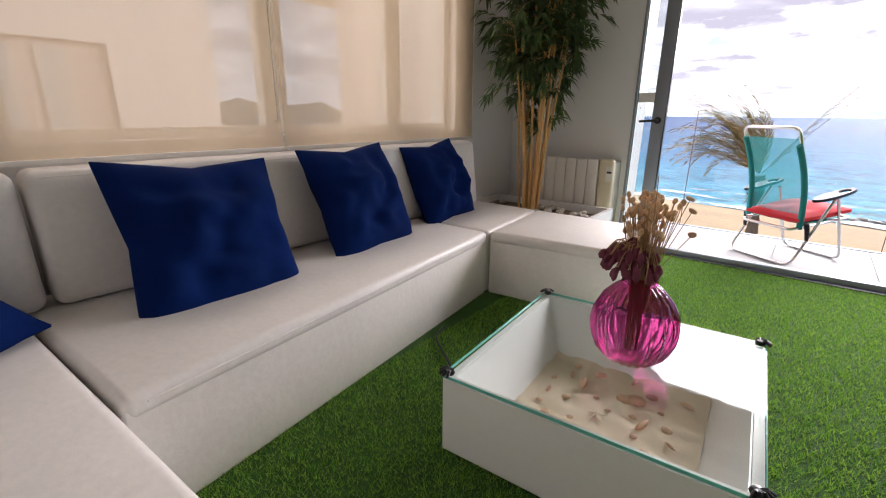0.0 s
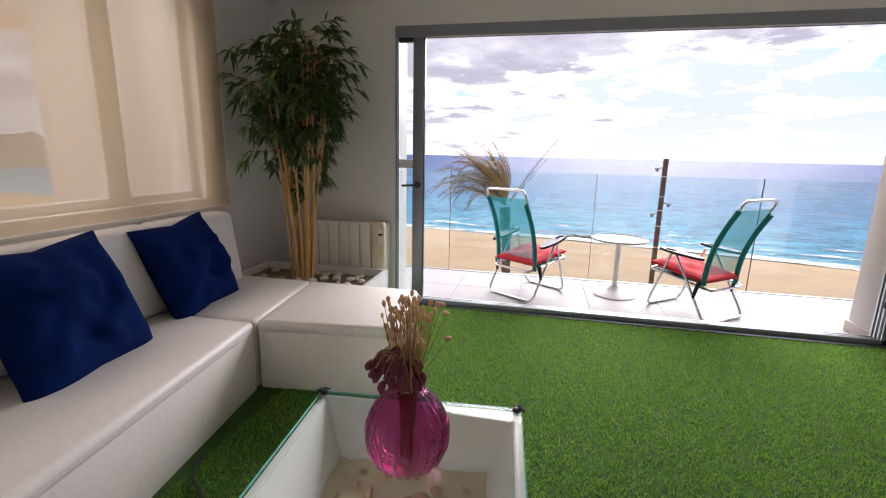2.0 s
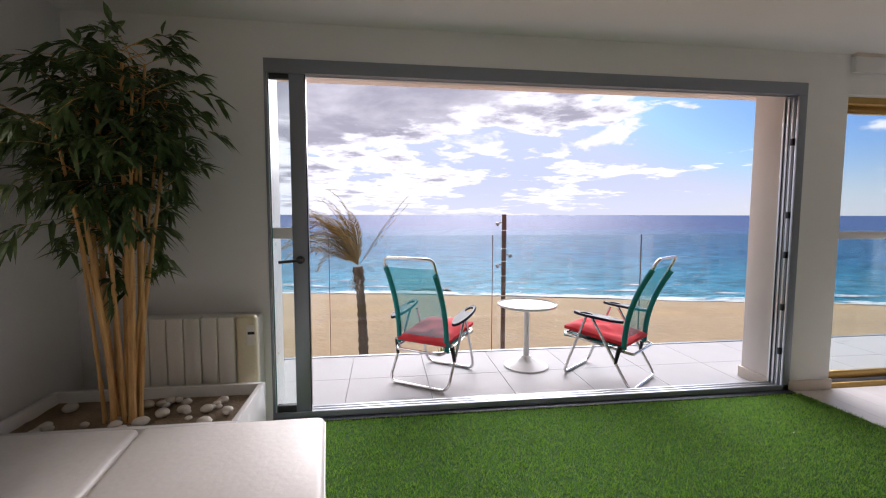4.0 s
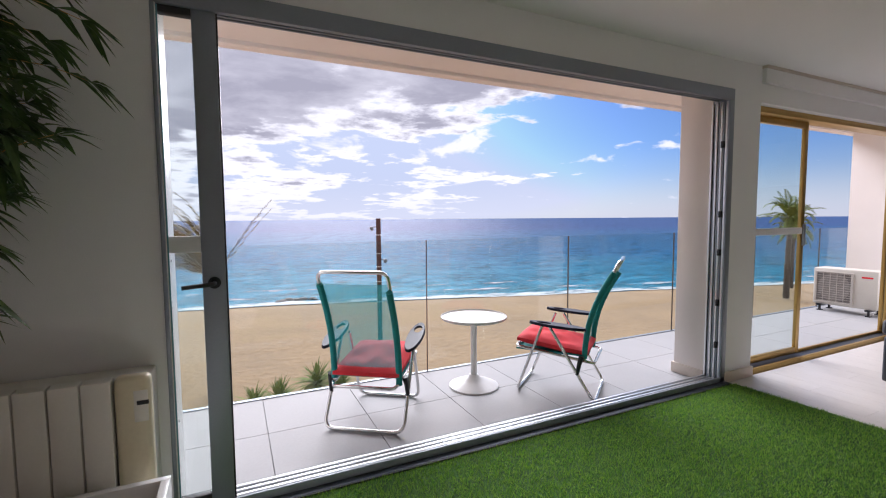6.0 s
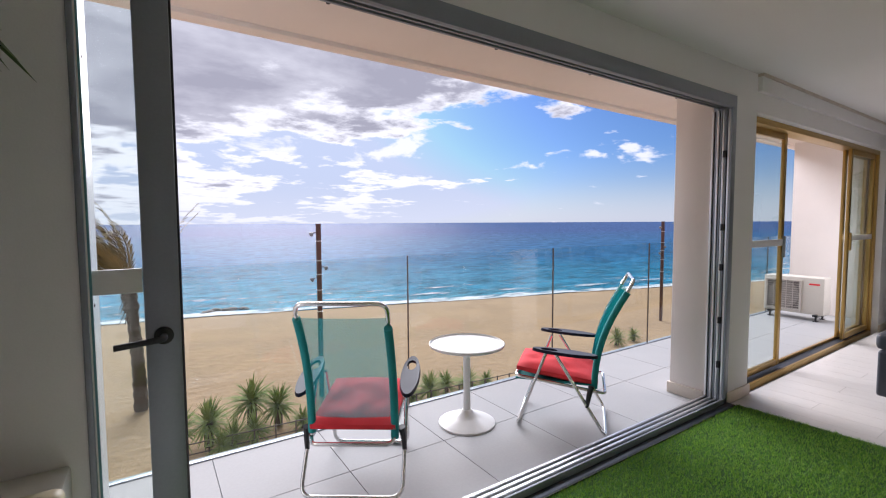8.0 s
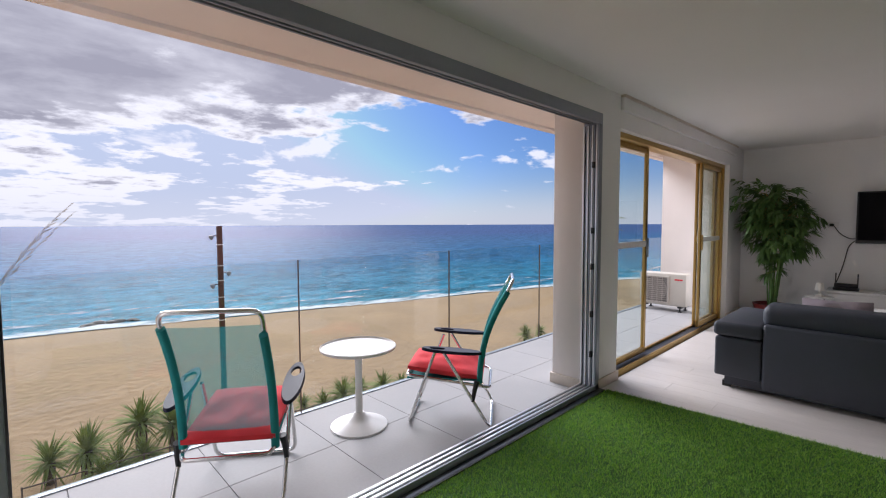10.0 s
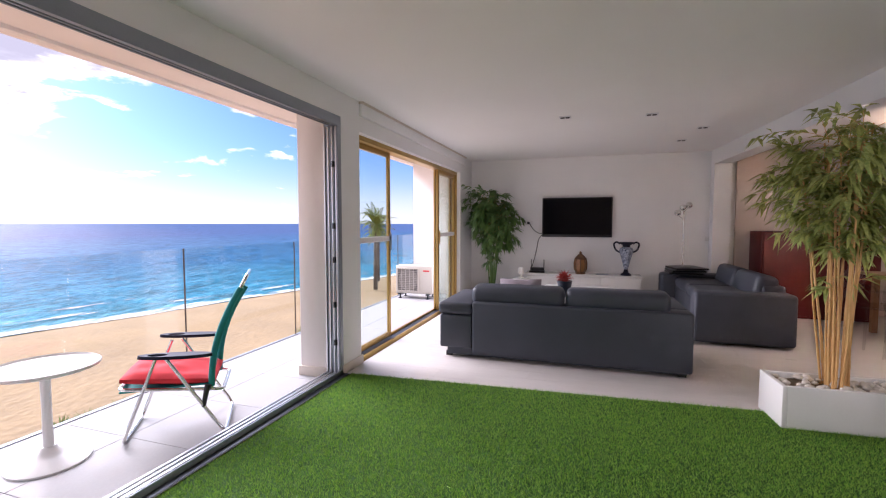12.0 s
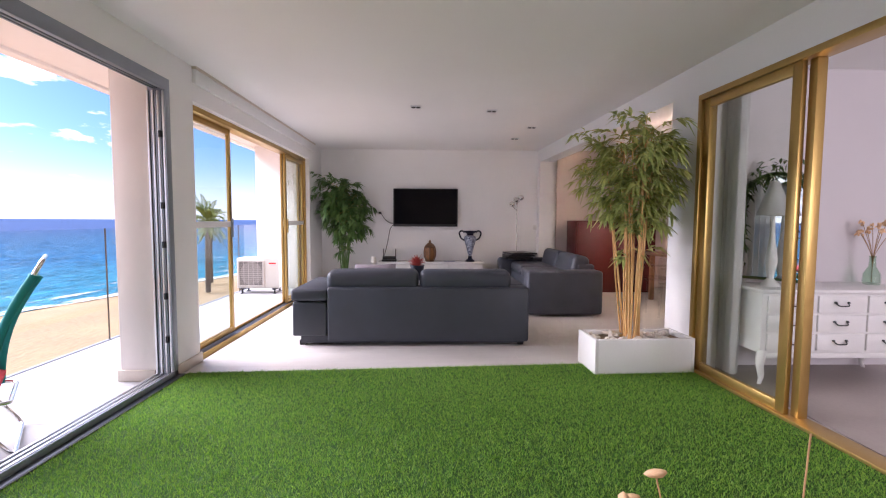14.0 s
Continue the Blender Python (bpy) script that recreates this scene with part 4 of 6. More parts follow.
def blind(y0, y1, label):
    t = thing("roller_blind", label, "blind", XB + 0.06, 0, 0, group="roller blinds on the west wall")
    bm = bmesh.new()
    n = 24
    g = []
    for i in range(n + 1):
        y = y0 + (y1 - y0) * i / n
        o = 0.004 * math.sin(i * 0.9 + y0) + 0.003 * math.sin(i * 2.3)
        g.append([bm.verts.new((o * (0.3 + 0.7 * j / 4), y, 0.91 + (CZ - 0.02 - 0.91) * j / 4)) for j in range(5)])
    for a, c in zip(g, g[1:]):
        for j in range(4):
            bm.faces.new((a[j], c[j], c[j + 1], a[j + 1]))
    part("cloth", bm, BLIND, t)
    part("bottom_bar", boxes((-0.012, 0.012, y0, y1, 0.892, 0.914), bevel=0.004), RADIATOR, t)
    bm = bmesh.new()
    tube(bm, [(-0.01, y0, CZ - 0.03), (-0.01, y1, CZ - 0.03)], 0.028, 12)
    part("roller", bm, RADIATOR, t)
    bm = bmesh.new()
    tube(bm, [(0.02, y1 - 0.03, CZ - 0.03), (0.022, y1 - 0.03, 1.05), (0.02, y1 - 0.045, 1.05)], 0.0025, 6)
    part("cord", bm, RADIATOR, t)


blind(-2.480, -0.75, "beige screen roller blind drawn down, sea showing through")
blind(-4.30, -2.495, "beige screen roller blind drawn down over the window")

# ---- white corner sofa ----
SX = -5.165


def seat_module(quad, label, h=0.405):
    """A seat block over four plan corners: back left, front left, front right, back right (seen from the front)."""
    t = thing("sofa_module", label, "sofa", group="white corner sofa")
    c = [Vector(p) for p in quad]

    def place(bm):
        for v in bm.verts:
            u, w = v.co.x, v.co.y
            p = c[0] * (1 - u) * (1 - w) + c[3] * (1 - u) * w + c[1] * u * (1 - w) + c[2] * u * w
            v.co.x, v.co.y = p.x, p.y
        return bm

    du = 1.0 / ((c[1] - c[0]).length + (c[2] - c[3]).length) * 2
    dw = 1.0 / ((c[3] - c[0]).length + (c[2] - c[1]).length) * 2

    def block(z0, z1, inset, bevel, seg):
        bm = bmesh.new()
        box(bm, inset, 1 / du - inset, inset, 1 / dw - inset, z0, z1, bevel=bevel, seg=seg)
        for v in bm.verts:
            v.co.x, v.co.y = v.co.x * du, v.co.y * dw
        return place(bm)

    part("base", block(0.005, h - 0.03, 0.004, 0.012, 2), LEATHERW, t)
    top = block(h - 0.075, h, 0.0, 0.03, 4)
    part("seat_cushion", top, LEATHERW, t)
    bm = bmesh.new()
    a, b = c[1].lerp(c[2], 0.03), c[1].lerp(c[2], 0.97)
    tube(bm, [(a.x, a.y, h - 0.028), (b.x, b.y, h - 0.028)], 0.0035, 6)
    part("piping", bm, LEATHERW, t)
    return t


main = seat_module(((SX, -1.655), (-4.388, -1.655), (-4.138, -3.640), (SX, -3.705)), "long white leatherette sofa module below the blinds")
corner = seat_module(((SX, -0.85), (-4.488, -0.855), (-4.392, -1.645), (SX, -1.645)), "white leatherette corner sofa module beside the planter")
seat_module(((-4.480, -0.855), (-3.690, -0.845), (-3.605, -1.555), (-4.384, -1.648)), "square white leatherette ottoman closing the corner sofa")
end = seat_module(((SX, -3.715), (-3.55, -3.618), (-3.55, -4.10), (SX, -4.18)), "white leatherette sofa module across the end of the sofa")


def back_rest(t, y0, y1):
    bm = bmesh.new()
    box(bm, 0, 0.17, y0, y1, 0, 0.485, bevel=0.04, seg=4)
    for v in bm.verts:
        v.co.x += 0.06 * (1 - v.co.z / 0.485)
    bmesh.ops.translate(bm, vec=(SX, 0, 0.407), verts=bm.verts)
    pad = part("backrest", bm, LEATHERW, t)
    bm = bmesh.new()
    tube(bm, [(SX + 0.168, y0 + 0.045, 0.868), (SX + 0.168, y1 - 0.045, 0.868)], 0.0035, 6)
    part("piping", bm, LEATHERW, pad)


back_rest(main, -3.60, -1.60)
back_rest(corner, -1.59, -0.97)
back_rest(end, -4.14, -3.62)


def cushion(m, label, s=0.56, seed=1.0):
    t = new("scatter_cushion")
    t.matrix_basis = m
    tagged(t, label, "cushion", "navy scatter cushions")
    bm = bmesh.new()
    puff(bm, s, s, 0.25, 28, 28, 0.04, 0.075, seed, 0.12)
    part("cover", bm, NAVY, t)


def leaning(x, y, z, turn, lean, spin=0):
    return Matrix.Translation((x, y, z)) @ Matrix.Rotation(radians(turn), 4, "Z") @ Matrix.Rotation(radians(lean), 4, "Y") @ Matrix.Rotation(radians(spin), 4, "Z")


cushion(leaning(-4.76, -3.11, 0.61, 2, 63, -3), "large navy cotton cushion leaning on the white backrest", 0.66, 1.0)
cushion(leaning(-4.82, -2.275, 0.635, 6, 66, 1), "navy cotton cushion leaning on the white backrest", 0.62, 4.0)
cushion(leaning(-4.913, -1.485, 0.635, 4, 68, 4), "navy cotton cushion leaning near the sofa's corner", 0.575, 7.0)
cushion(leaning(-4.765, -4.01, 0.525, 25, 26, 10), "navy cotton cushion slumped at the sofa's end", 0.52, 9.0)

# ---- sand box coffee table ----
ct = thing("coffee_table", "low white box table with sand and shells under glass", "coffee table", -3.332, -2.442, 0.0, 4.6)
S, Hh, Wl = 0.425, 0.285, 0.03
bm = bmesh.new()
outer = [bm.verts.new((sx * S, sy * S, z)) for z in (0.012, Hh) for sx, sy in ((-1, -1), (1, -1), (1, 1), (-1, 1))]
rim = [bm.verts.new((sx * (S - Wl), sy * (S - Wl), Hh)) for sx, sy in ((-1, -1), (1, -1), (1, 1), (-1, 1))]
low = [bm.verts.new((sx * (S - 0.14), sy * (S - 0.14), 0.06)) for sx, sy in ((-1, -1), (1, -1), (1, 1), (-1, 1))]
for k in range(4):
    j = (k + 1) % 4
    bm.faces.new((outer[k], outer[j], outer[4 + j], outer[4 + k]))
    bm.faces.new((outer[4 + k], outer[4 + j], rim[j], rim[k]))
    bm.faces.new((rim[k], rim[j], low[j], low[k]))
bm.faces.new(outer[:4][::-1])
bm.faces.new(low)
bmesh.ops.bevel(bm, geom=[e for e in bm.edges], offset=0.004, segments=2, affect="EDGES")
part("box", bm, CABWHITE, ct)
bm = bmesh.new()
n = 26
gg = [[bm.verts.new(((-1 + 2 * i / n) * (S - 0.128), (-1 + 2 * j / n) * (S - 0.128), 0.085 + 0.014 * noise.noise(Vector((i * 0.33, j * 0.33, 1))) + 0.006 * noise.noise(Vector((i * 1.1, j * 1.1, 4))))) for i in range(n + 1)] for j in range(n + 1)]
for j in range(n):
    for i in range(n):
        bm.faces.new((gg[j][i], gg[j][i + 1], gg[j + 1][i + 1], gg[j + 1][i]))
part("sand", bm, BOXSAND, ct, "rippled pale sand")
pg = part("glass_top", boxes((-S, S, -S, S, Hh + 0.004, Hh + 0.014)), TABLEGLASS, ct)
pg.visible_shadow = False
for r in ((-S, S, -S - 0.002, -S, Hh + 0.004, Hh + 0.014), (-S, S, S, S + 0.002, Hh + 0.004, Hh + 0.014), (-S - 0.002, -S, -S, S, Hh + 0.004, Hh + 0.014), (S, S + 0.002, -S, S, Hh + 0.004, Hh + 0.014)):
    part("glass_edge", boxes(r), GREENEDGE, ct)
for sx, sy in ((-1, -1), (1, -1), (1, 1), (-1, 1)):
    bm = bmesh.new()
    a0 = math.atan2(-sy, -sx)
    lathe(bm, [(0.014, 0), (0.017, 0.006), (0.012, 0.016), (0.0, 0.018)], 12, (sx * (S - 0.018), sy * (S - 0.018), Hh + 0.012))
    for f in range(5):
        a = a0 + radians(-64 + 32 * f) + math.pi
        q = Vector((sx * (S - 0.018), sy * (S - 0.018), Hh + 0.022))
        e = q + Vector((math.cos(a), math.sin(a), 0)) * 0.034
        tube(bm, [q, (q + e) / 2 + Vector((0, 0, 0.006)), e + Vector((0, 0, -0.004))], 0.0065, 8, r1=0.005)
    part("corner_clamp", bm, BLACK, ct, "small black hand-shaped glass clamp")
random.seed(11)


def shell(x, y, r, kind):
    z, r = 0.09, r * 0.72
    if kind == "star":
        t = thing("starfish", "small dried starfish lying in the table's sand", "starfish", -3.332 + x, -2.442 + y, z, random.uniform(0, 70))
        bm = bmesh.new()
        c = bm.verts.new((0, 0, 0.014))
        ringv = []
        for k in range(10):
            rr = r if k % 2 == 0 else r * 0.36
            a = k * math.tau / 10
            ringv.append(bm.verts.new((rr * math.cos(a), rr * math.sin(a), 0.001 if k % 2 == 0 else 0.004)))
        for k in range(10):
            bm.faces.new((c, ringv[k], ringv[(k + 1) % 10]))
        part("arms", bm, STARFISH, t)
        return
    t = thing("seashell", "brown seashell lying in the table's sand", "seashell", -3.332 + x, -2.442 + y, z, random.uniform(0, 360), "shells in the coffee table")
    bm = bmesh.new()
    if kind == "long":
        lathe(bm, [(0.0, -r * 1.7), (r * 0.3, -r), (r * 0.42, -r * 0.4), (r * 0.34, 0), (r * 0.4, r * 0.3), (r * 0.24, r * 0.7), (0.0, r * 1.4)], 10)
        bmesh.ops.transform(bm, matrix=pose(0, 0, r * 0.2, 90), verts=bm.verts)
    else:
        lathe(bm, [(r, 0), (r * 0.9, r * 0.18), (r * 0.55, r * 0.36), (0.0, r * 0.45)], 16, (0, 0, -0.003), 0.06, 8)
    part("valve", bm, SHELL, t)


for x, y, r, k in ((-0.10, 0.20, 0.035, "flat"), (-0.19, 0.13, 0.03, "long"), (0.02, 0.10, 0.04, "flat"), (0.10, 0.18, 0.03, "flat"), (-0.02, -0.06, 0.05, "star"), (-0.15, -0.02, 0.022, "flat"), (0.19, 0.02, 0.026, "flat"),
                   (-0.22, -0.02, 0.024, "long"), (0.08, 0.02, 0.02, "flat"), (-0.06, 0.05, 0.018, "flat"), (0.16, -0.14, 0.028, "flat"), (0.04, -0.17, 0.024, "long"), (-0.17, -0.15, 0.026, "flat"), (-0.20, 0.21, 0.022, "flat"), (0.21, 0.2, 0.03, "long"), (0.11, -0.08, 0.02, "flat"), (-0.09, -0.12, 0.016, "flat"), (0.02, 0.22, 0.022, "long"), (-0.24, 0.07, 0.018, "flat"), (0.15, 0.10, 0.016, "flat"), (0.22, -0.06, 0.02, "long"), (-0.05, -0.21, 0.022, "flat"), (-0.13, 0.10, 0.045, "long"), (0.06, 0.12, 0.05, "flat"), (0.20, -0.20, 0.018, "flat"), (-0.22, -0.10, 0.016, "flat"), (0.0, 0.0, 0.014, "flat"), (0.12, -0.01, 0.04, "long")):
    shell(x, y, r, k)

bm = bmesh.new()
tube(bm, bend([(-4.27, -2.22, 0.022), (-4.23, -2.34, 0.026), (-4.03, -2.48, 0.026), (-3.78, -2.64, 0.024), (-3.72, -2.66, 0.02)], 0.12, 6), 0.006, 8)
solid("floor_cable", bm, BLACK, "thin black cable lying across the turf", "cable")

# vase with dried flowers
VX, VY, VZ = -3.295, -2.42, Hh + 0.016
vase = thing("flower_vase", "round ribbed magenta glass vase with a narrow neck", "vase", VX, VY, VZ)
prof = [(0.045, 0.0), (0.080, 0.012), (0.112, 0.045), (0.130, 0.092), (0.134, 0.130), (0.128, 0.175), (0.106, 0.222), (0.074, 0.258), (0.052, 0.276), (0.052, 0.296)]
bm = bmesh.new()
inner = [(max(0.0, r - 0.005), z + 0.004) for r, z in prof[:-1]] + [(0.048, 0.296)]
lathe(bm, prof + inner[::-1], 120, (0, 0, 0), 0.042, 20)
part("glass_body", bm, MAGENTA, vase)
bm = bmesh.new()
tube(bm, [(0.051 * math.cos(k * math.tau / 32), 0.051 * math.sin(k * math.tau / 32), 0.298) for k in range(32)], 0.0035, 8, closed=True)
part("rim", bm, MAGENTA, vase, "rounded magenta glass lip")
random.seed(21)
bouquet = thing("dried_bouquet", "dried plum petals and straw seed heads in the vase", "dried flowers", VX, VY, VZ + 0.01)
bs = bmesh.new()


def blob(bm, c, r, squash=1.0, sub=1):
    v = bmesh.ops.create_icosphere(bm, subdivisions=sub, radius=r)["verts"]
    m = Matrix.Translation(c) @ Euler((random.uniform(0, 3), random.uniform(0, 3), 0)).to_matrix().to_4x4() @ Matrix.Diagonal((1, 0.8, squash, 1))
    bmesh.ops.transform(bm, matrix=m, verts=v)


def seed_mesh(name, material):
    """One slightly uneven oval, of radius 1, shared by all heads of a kind."""
    bm = bmesh.new()
    bmesh.ops.create_icosphere(bm, subdivisions=2, radius=1.0)
    for w in bm.verts:
        w.co *= 1 + 0.2 * noise.noise(w.co * 2.1)
    me = bpy.data.meshes.new(name)
    bm.to_mesh(me)
    bm.free()
    me.materials.append(material)
    me.shade_smooth()
    return me


SEED, PETAL = seed_mesh("seed_head", STRAW), seed_mesh("petal", PLUM)


def egg(me, c, along, r, stretch):
    """An oval head that points along a direction."""
    q = Vector((0, 0, 1)).rotation_difference(along.normalized()).to_matrix().to_4x4()
    ob = new(me.name, me)
    ob.parent = bouquet
    ob.matrix_basis = Matrix.Translation(c) @ q @ Matrix.Rotation(random.uniform(0, 6.2), 4, "Z") @ Matrix.Diagonal((r, r * 0.7, r * stretch, 1))


for k in range(100):
    a, rr = k * 2.4, ((k + 0.5) / 100) ** 0.6
    h = random.uniform(0.40, 0.535) if k > 16 else random.uniform(0.48, 0.55)
    w = 0.11 * rr * (h - 0.22) / 0.33
    tip = Vector((math.cos(a) * w - 0.11 * (h - 0.27), math.sin(a) * w + 0.33 * (h - 0.27), h))
    neck = Vector((math.cos(a) * 0.03 * rr, math.sin(a) * 0.03 * rr, 0.27))
    tube(bs, bend([(math.cos(a) * 0.02, math.sin(a) * 0.02, 0.03), neck, tip], 0.08, 3), 0.0013, 5)
    egg(SEED, tip, tip - neck + Vector((random.uniform(-0.1, 0.1), random.uniform(-0.1, 0.1), 0)), random.uniform(0.007, 0.0105), 1.35)
for k in range(120):
    a = random.uniform(0, math.tau)
    rr = random.random() ** 0.5
    neck = Vector((-0.012 + random.uniform(-0.015, 0.015), -0.012 + random.uniform(-0.015, 0.015), 0.285))
    tip = Vector((-0.035 + math.cos(a) * 0.09 * rr, -0.005 + math.sin(a) * 0.075 * rr, 0.40 - 0.12 * rr * random.uniform(0.4, 1.0)))
    over = neck.lerp(tip, 0.55) + Vector((0, 0, 0.05 + 0.05 * rr))
    over.z = max(over.z, tip.z + 0.03)
    tube(bs, bend([(0.0, 0.0, 0.03), neck, over, tip], 0.05, 4), 0.0015, 5)
    egg(PETAL, tip, (tip - over) + Vector((0, 0, -0.02)), random.uniform(0.0095, 0.0145), 1.6)
for tip in (Vector((0.095, 0.052, 0.543)), Vector((0.10, 0.09, 0.50)), Vector((0.12, 0.03, 0.44))):
    tube(bs, bend([(0.01, 0.01, 0.03), (0.015, 0.015, 0.27), tip], 0.12, 4), 0.0014, 5)
    egg(SEED, tip, Vector((0.3, 0.5, -0.2)), 0.010, 1.8)
tube(bs, bend([(0.01, -0.01, 0.03), (0.02, -0.02, 0.27), (0.05, -0.135, 0.36), (0.045, -0.146, 0.63)], 0.12, 4), 0.0014, 5)
tagged(part("stalk_sheaf", bs, STEM, bouquet), kind="stuff")


# ---- potted bamboos ----
def leaf_at(verts, faces, o, d, L, w):
    d = d.normalized()
    side = d.cross(Vector((random.uniform(-0.3, 0.3), random.uniform(-0.3, 0.3), 1)))
    side = side.normalized() if side.length > 0.05 else Vector((1, 0, 0))
    nrm = side.cross(d)
    k = len(verts)
    dr = Vector((0, 0, -L))
    verts += [o, o + d * L * 0.35 + side * w + nrm * w * 0.3 + dr * 0.0, o + d * L * 0.35 + dr * 0.02, o + d * L * 0.35 - side * w + nrm * w * 0.3 + dr * 0.0, o + d * L * 0.7 + side * w * 0.6 + dr * 0.14, o + d * L * 0.7 - side * w * 0.6 + dr * 0.14, o + d * L + dr * 0.32]
    faces += [(k, k + 1, k + 2), (k, k + 2, k + 3), (k + 1, k + 4, k + 2), (k + 2, k + 4, k + 5), (k + 2, k + 5, k + 3), (k + 4, k + 6, k + 5)]


def bamboo(t, canes, height, crown, low_leaf, leafmat, seed, twigs=150, spread=0.22, L=0.12, cane_r=0.011, foot=0.12, bushy=1.0, cane=None):
    """Canes from one clump, twigs off their upper parts, and drooping narrow leaves."""
    random.seed(seed)
    verts, faces = [], []
    tw = bmesh.new()
    lines = []
    for k in range(canes):
        a = k * 2.4 + random.uniform(-0.4, 0.4)
        f = random.uniform(0.25, 1) * foot
        out = random.uniform(0.4, 1.0) * spread
        h = height * random.uniform(0.78, 1.0)
        base = Vector((math.cos(a) * f * 1.2, math.sin(a) * f * 0.8, 0))
        top = Vector((math.cos(a) * out * 1.2, math.sin(a) * out, h))
        pts = []
        for i in range(11):
            u = i / 10
            p = base.lerp(top, u) + Vector((math.cos(a), math.sin(a), 0)) * 0.05 * (u * u - u) + Vector((noise.noise(Vector((k, u * 2, 0))), noise.noise(Vector((k, u * 2, 5))), 0)) * 0.02
            pts.append(p)
        bm = bmesh.new()
        r = cane_r * random.uniform(0.75, 1.15)
        fine = []
        for i in range(10):
            for s in (0.0, 0.08, 0.5):
                fine.append((pts[i].lerp(pts[i + 1], s), 1.22 if s == 0.08 else 1.0))
        rings = tube(bm, [p for p, _ in fine], r, 7, r1=r * 0.55)
        for (p, g), rg in zip(fine, rings):
            for v in rg:
                v.co = p + (v.co - p) * g
        part("cane", bm, cane or CANE, t)
        lines.append(pts)
    for k in range(twigs):
        pts = random.choice(lines)
        u = low_leaf + (1 - low_leaf) * random.random() ** 0.75
        if k < 7:
            u = low_leaf * random.uniform(0.66, 0.95)
        f = u * 10
        i = min(9, int(f))
        o = pts[i].lerp(pts[i + 1], f - i)
        a = random.uniform(0, math.tau)
        reach = crown * random.uniform(0.3, 1.0) * (1.0 if u > low_leaf + 0.1 else 0.55)
        d = Vector((math.cos(a), math.sin(a), random.uniform(-0.05, 1.2)))
        line = [o]
        q = o
        for s in range(5):
            d = (d + Vector((0, 0, -0.14))).normalized()
            q = q + d * reach / 5
            line.append(q)
        tube(tw, line, 0.0022, 4, r1=0.001, cap=False)
        for s in range(1, 6):
            for _ in range(round((0, 0, 1, 2, 3, 6)[s] * bushy)):
                o2 = line[s]
                dd = (line[s] - line[s - 1]).normalized() + Vector((random.uniform(-0.8, 0.8), random.uniform(-0.8, 0.8), random.uniform(-0.65, 0.35)))
                leaf_at(verts, faces, o2, dd, L * random.uniform(0.7, 1.3), L * 0.135)
    tagged(part("branching", tw, CANE, t), kind="stuff")
    ob = tagged(raw("foliage", [tuple(v) for v in verts], faces, leafmat), kind="stuff")
    ob.parent = t


def pebbles(parent_xy, z, w, d, n, seed):
    random.seed(seed)
    shared = None
    for k in range(n):
        if shared is None:
            bm = bmesh.new()
            bmesh.ops.create_icosphere(bm, subdivisions=2, radius=0.03)
            for v in bm.verts:
                v.co *= 1 + 0.15 * noise.noise(v.co * 40)
                v.co.z *= 0.6
            ob = solid("pebble", bm, PEBBLE, "smooth pale pebble on the planter's soil", "pebble", "pebbles in the planters")
            shared = ob.data
        else:
            ob = tagged(new("pebble", shared), "smooth pale pebble on the planter's soil", "pebble", "pebbles in the planters")
        s = random.uniform(0.6, 1.3)
        ob.matrix_basis = Matrix.Translation((parent_xy[0] + random.uniform(-w, w), parent_xy[1] + random.uniform(-d, d), z)) @ Matrix.Rotation(random.uniform(0, 6), 4, "Z") @ Matrix.Diagonal((s, s * random.uniform(0.7, 1), s, 1))


def trough(x0, x1, y0, y1, h, soil, label, wall=0.03, turn=0.0):
    t = thing("planter", label, "planter", (x0 + x1) / 2, (y0 + y1) / 2, 0, turn)
    w, d = (x1 - x0) / 2, (y1 - y0) / 2
    for r in ((-w, w, -d, -d + wall, 0.004, h), (-w, w, d - wall, d, 0.004, h), (-w, -w + wall, -d + wall, d - wall, 0.004, h), (w - wall, w, -d + wall, d - wall, 0.004, h)):
        part("side_board", boxes(r, bevel=0.003), CABWHITE, t)
    part("bottom_board", boxes((-w + wall, w - wall, -d + wall, d - wall, 0.004, 0.03)), CABWHITE, t)
    bm = bmesh.new()
    n = 12
    g = [[bm.verts.new(((-1 + 2 * i / n) * (w - wall), (-1 + 2 * j / n) * (d - wall), soil + 0.012 * noise.noise(Vector((i, j, x0))))) for i in range(n + 1)] for j in range(n + 1)]
    for j in range(n):
        for i in range(n):
            bm.faces.new((g[j][i], g[j][i + 1], g[j + 1][i + 1], g[j + 1][i]))
    part("soil", bm, SOIL, t)
    return t


trough(-5.20, -4.10, -0.81, -0.29, 0.375, 0.315, "long white planter box behind the corner sofa")
t = thing("potted_bamboo", "tall bamboo with tan canes and dark drooping leaves", "bamboo", -4.70, -0.58, 0.305)
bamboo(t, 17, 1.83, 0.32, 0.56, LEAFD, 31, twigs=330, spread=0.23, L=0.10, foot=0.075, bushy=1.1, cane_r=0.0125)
pebbles((-4.60, -0.55), 0.34, 0.44, 0.19, 34, 1)
trough(-0.36, 0.0, -4.165, -3.325, 0.29, 0.245, "rectangular white planter box standing on the turf", turn=3.0)
t = thing("potted_bamboo", "tall bamboo with golden canes in the white planter", "bamboo", -0.17, -3.72, 0.235)
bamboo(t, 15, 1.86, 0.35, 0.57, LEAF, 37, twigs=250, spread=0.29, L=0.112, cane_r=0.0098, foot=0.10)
pebbles((-0.18, -3.745), 0.27, 0.125, 0.35, 60, 2)
pot = thing("plant_pot", "wide low dark red pot on the floor by the wall", "pot", 3.85, -0.50, 0)
bm = bmesh.new()
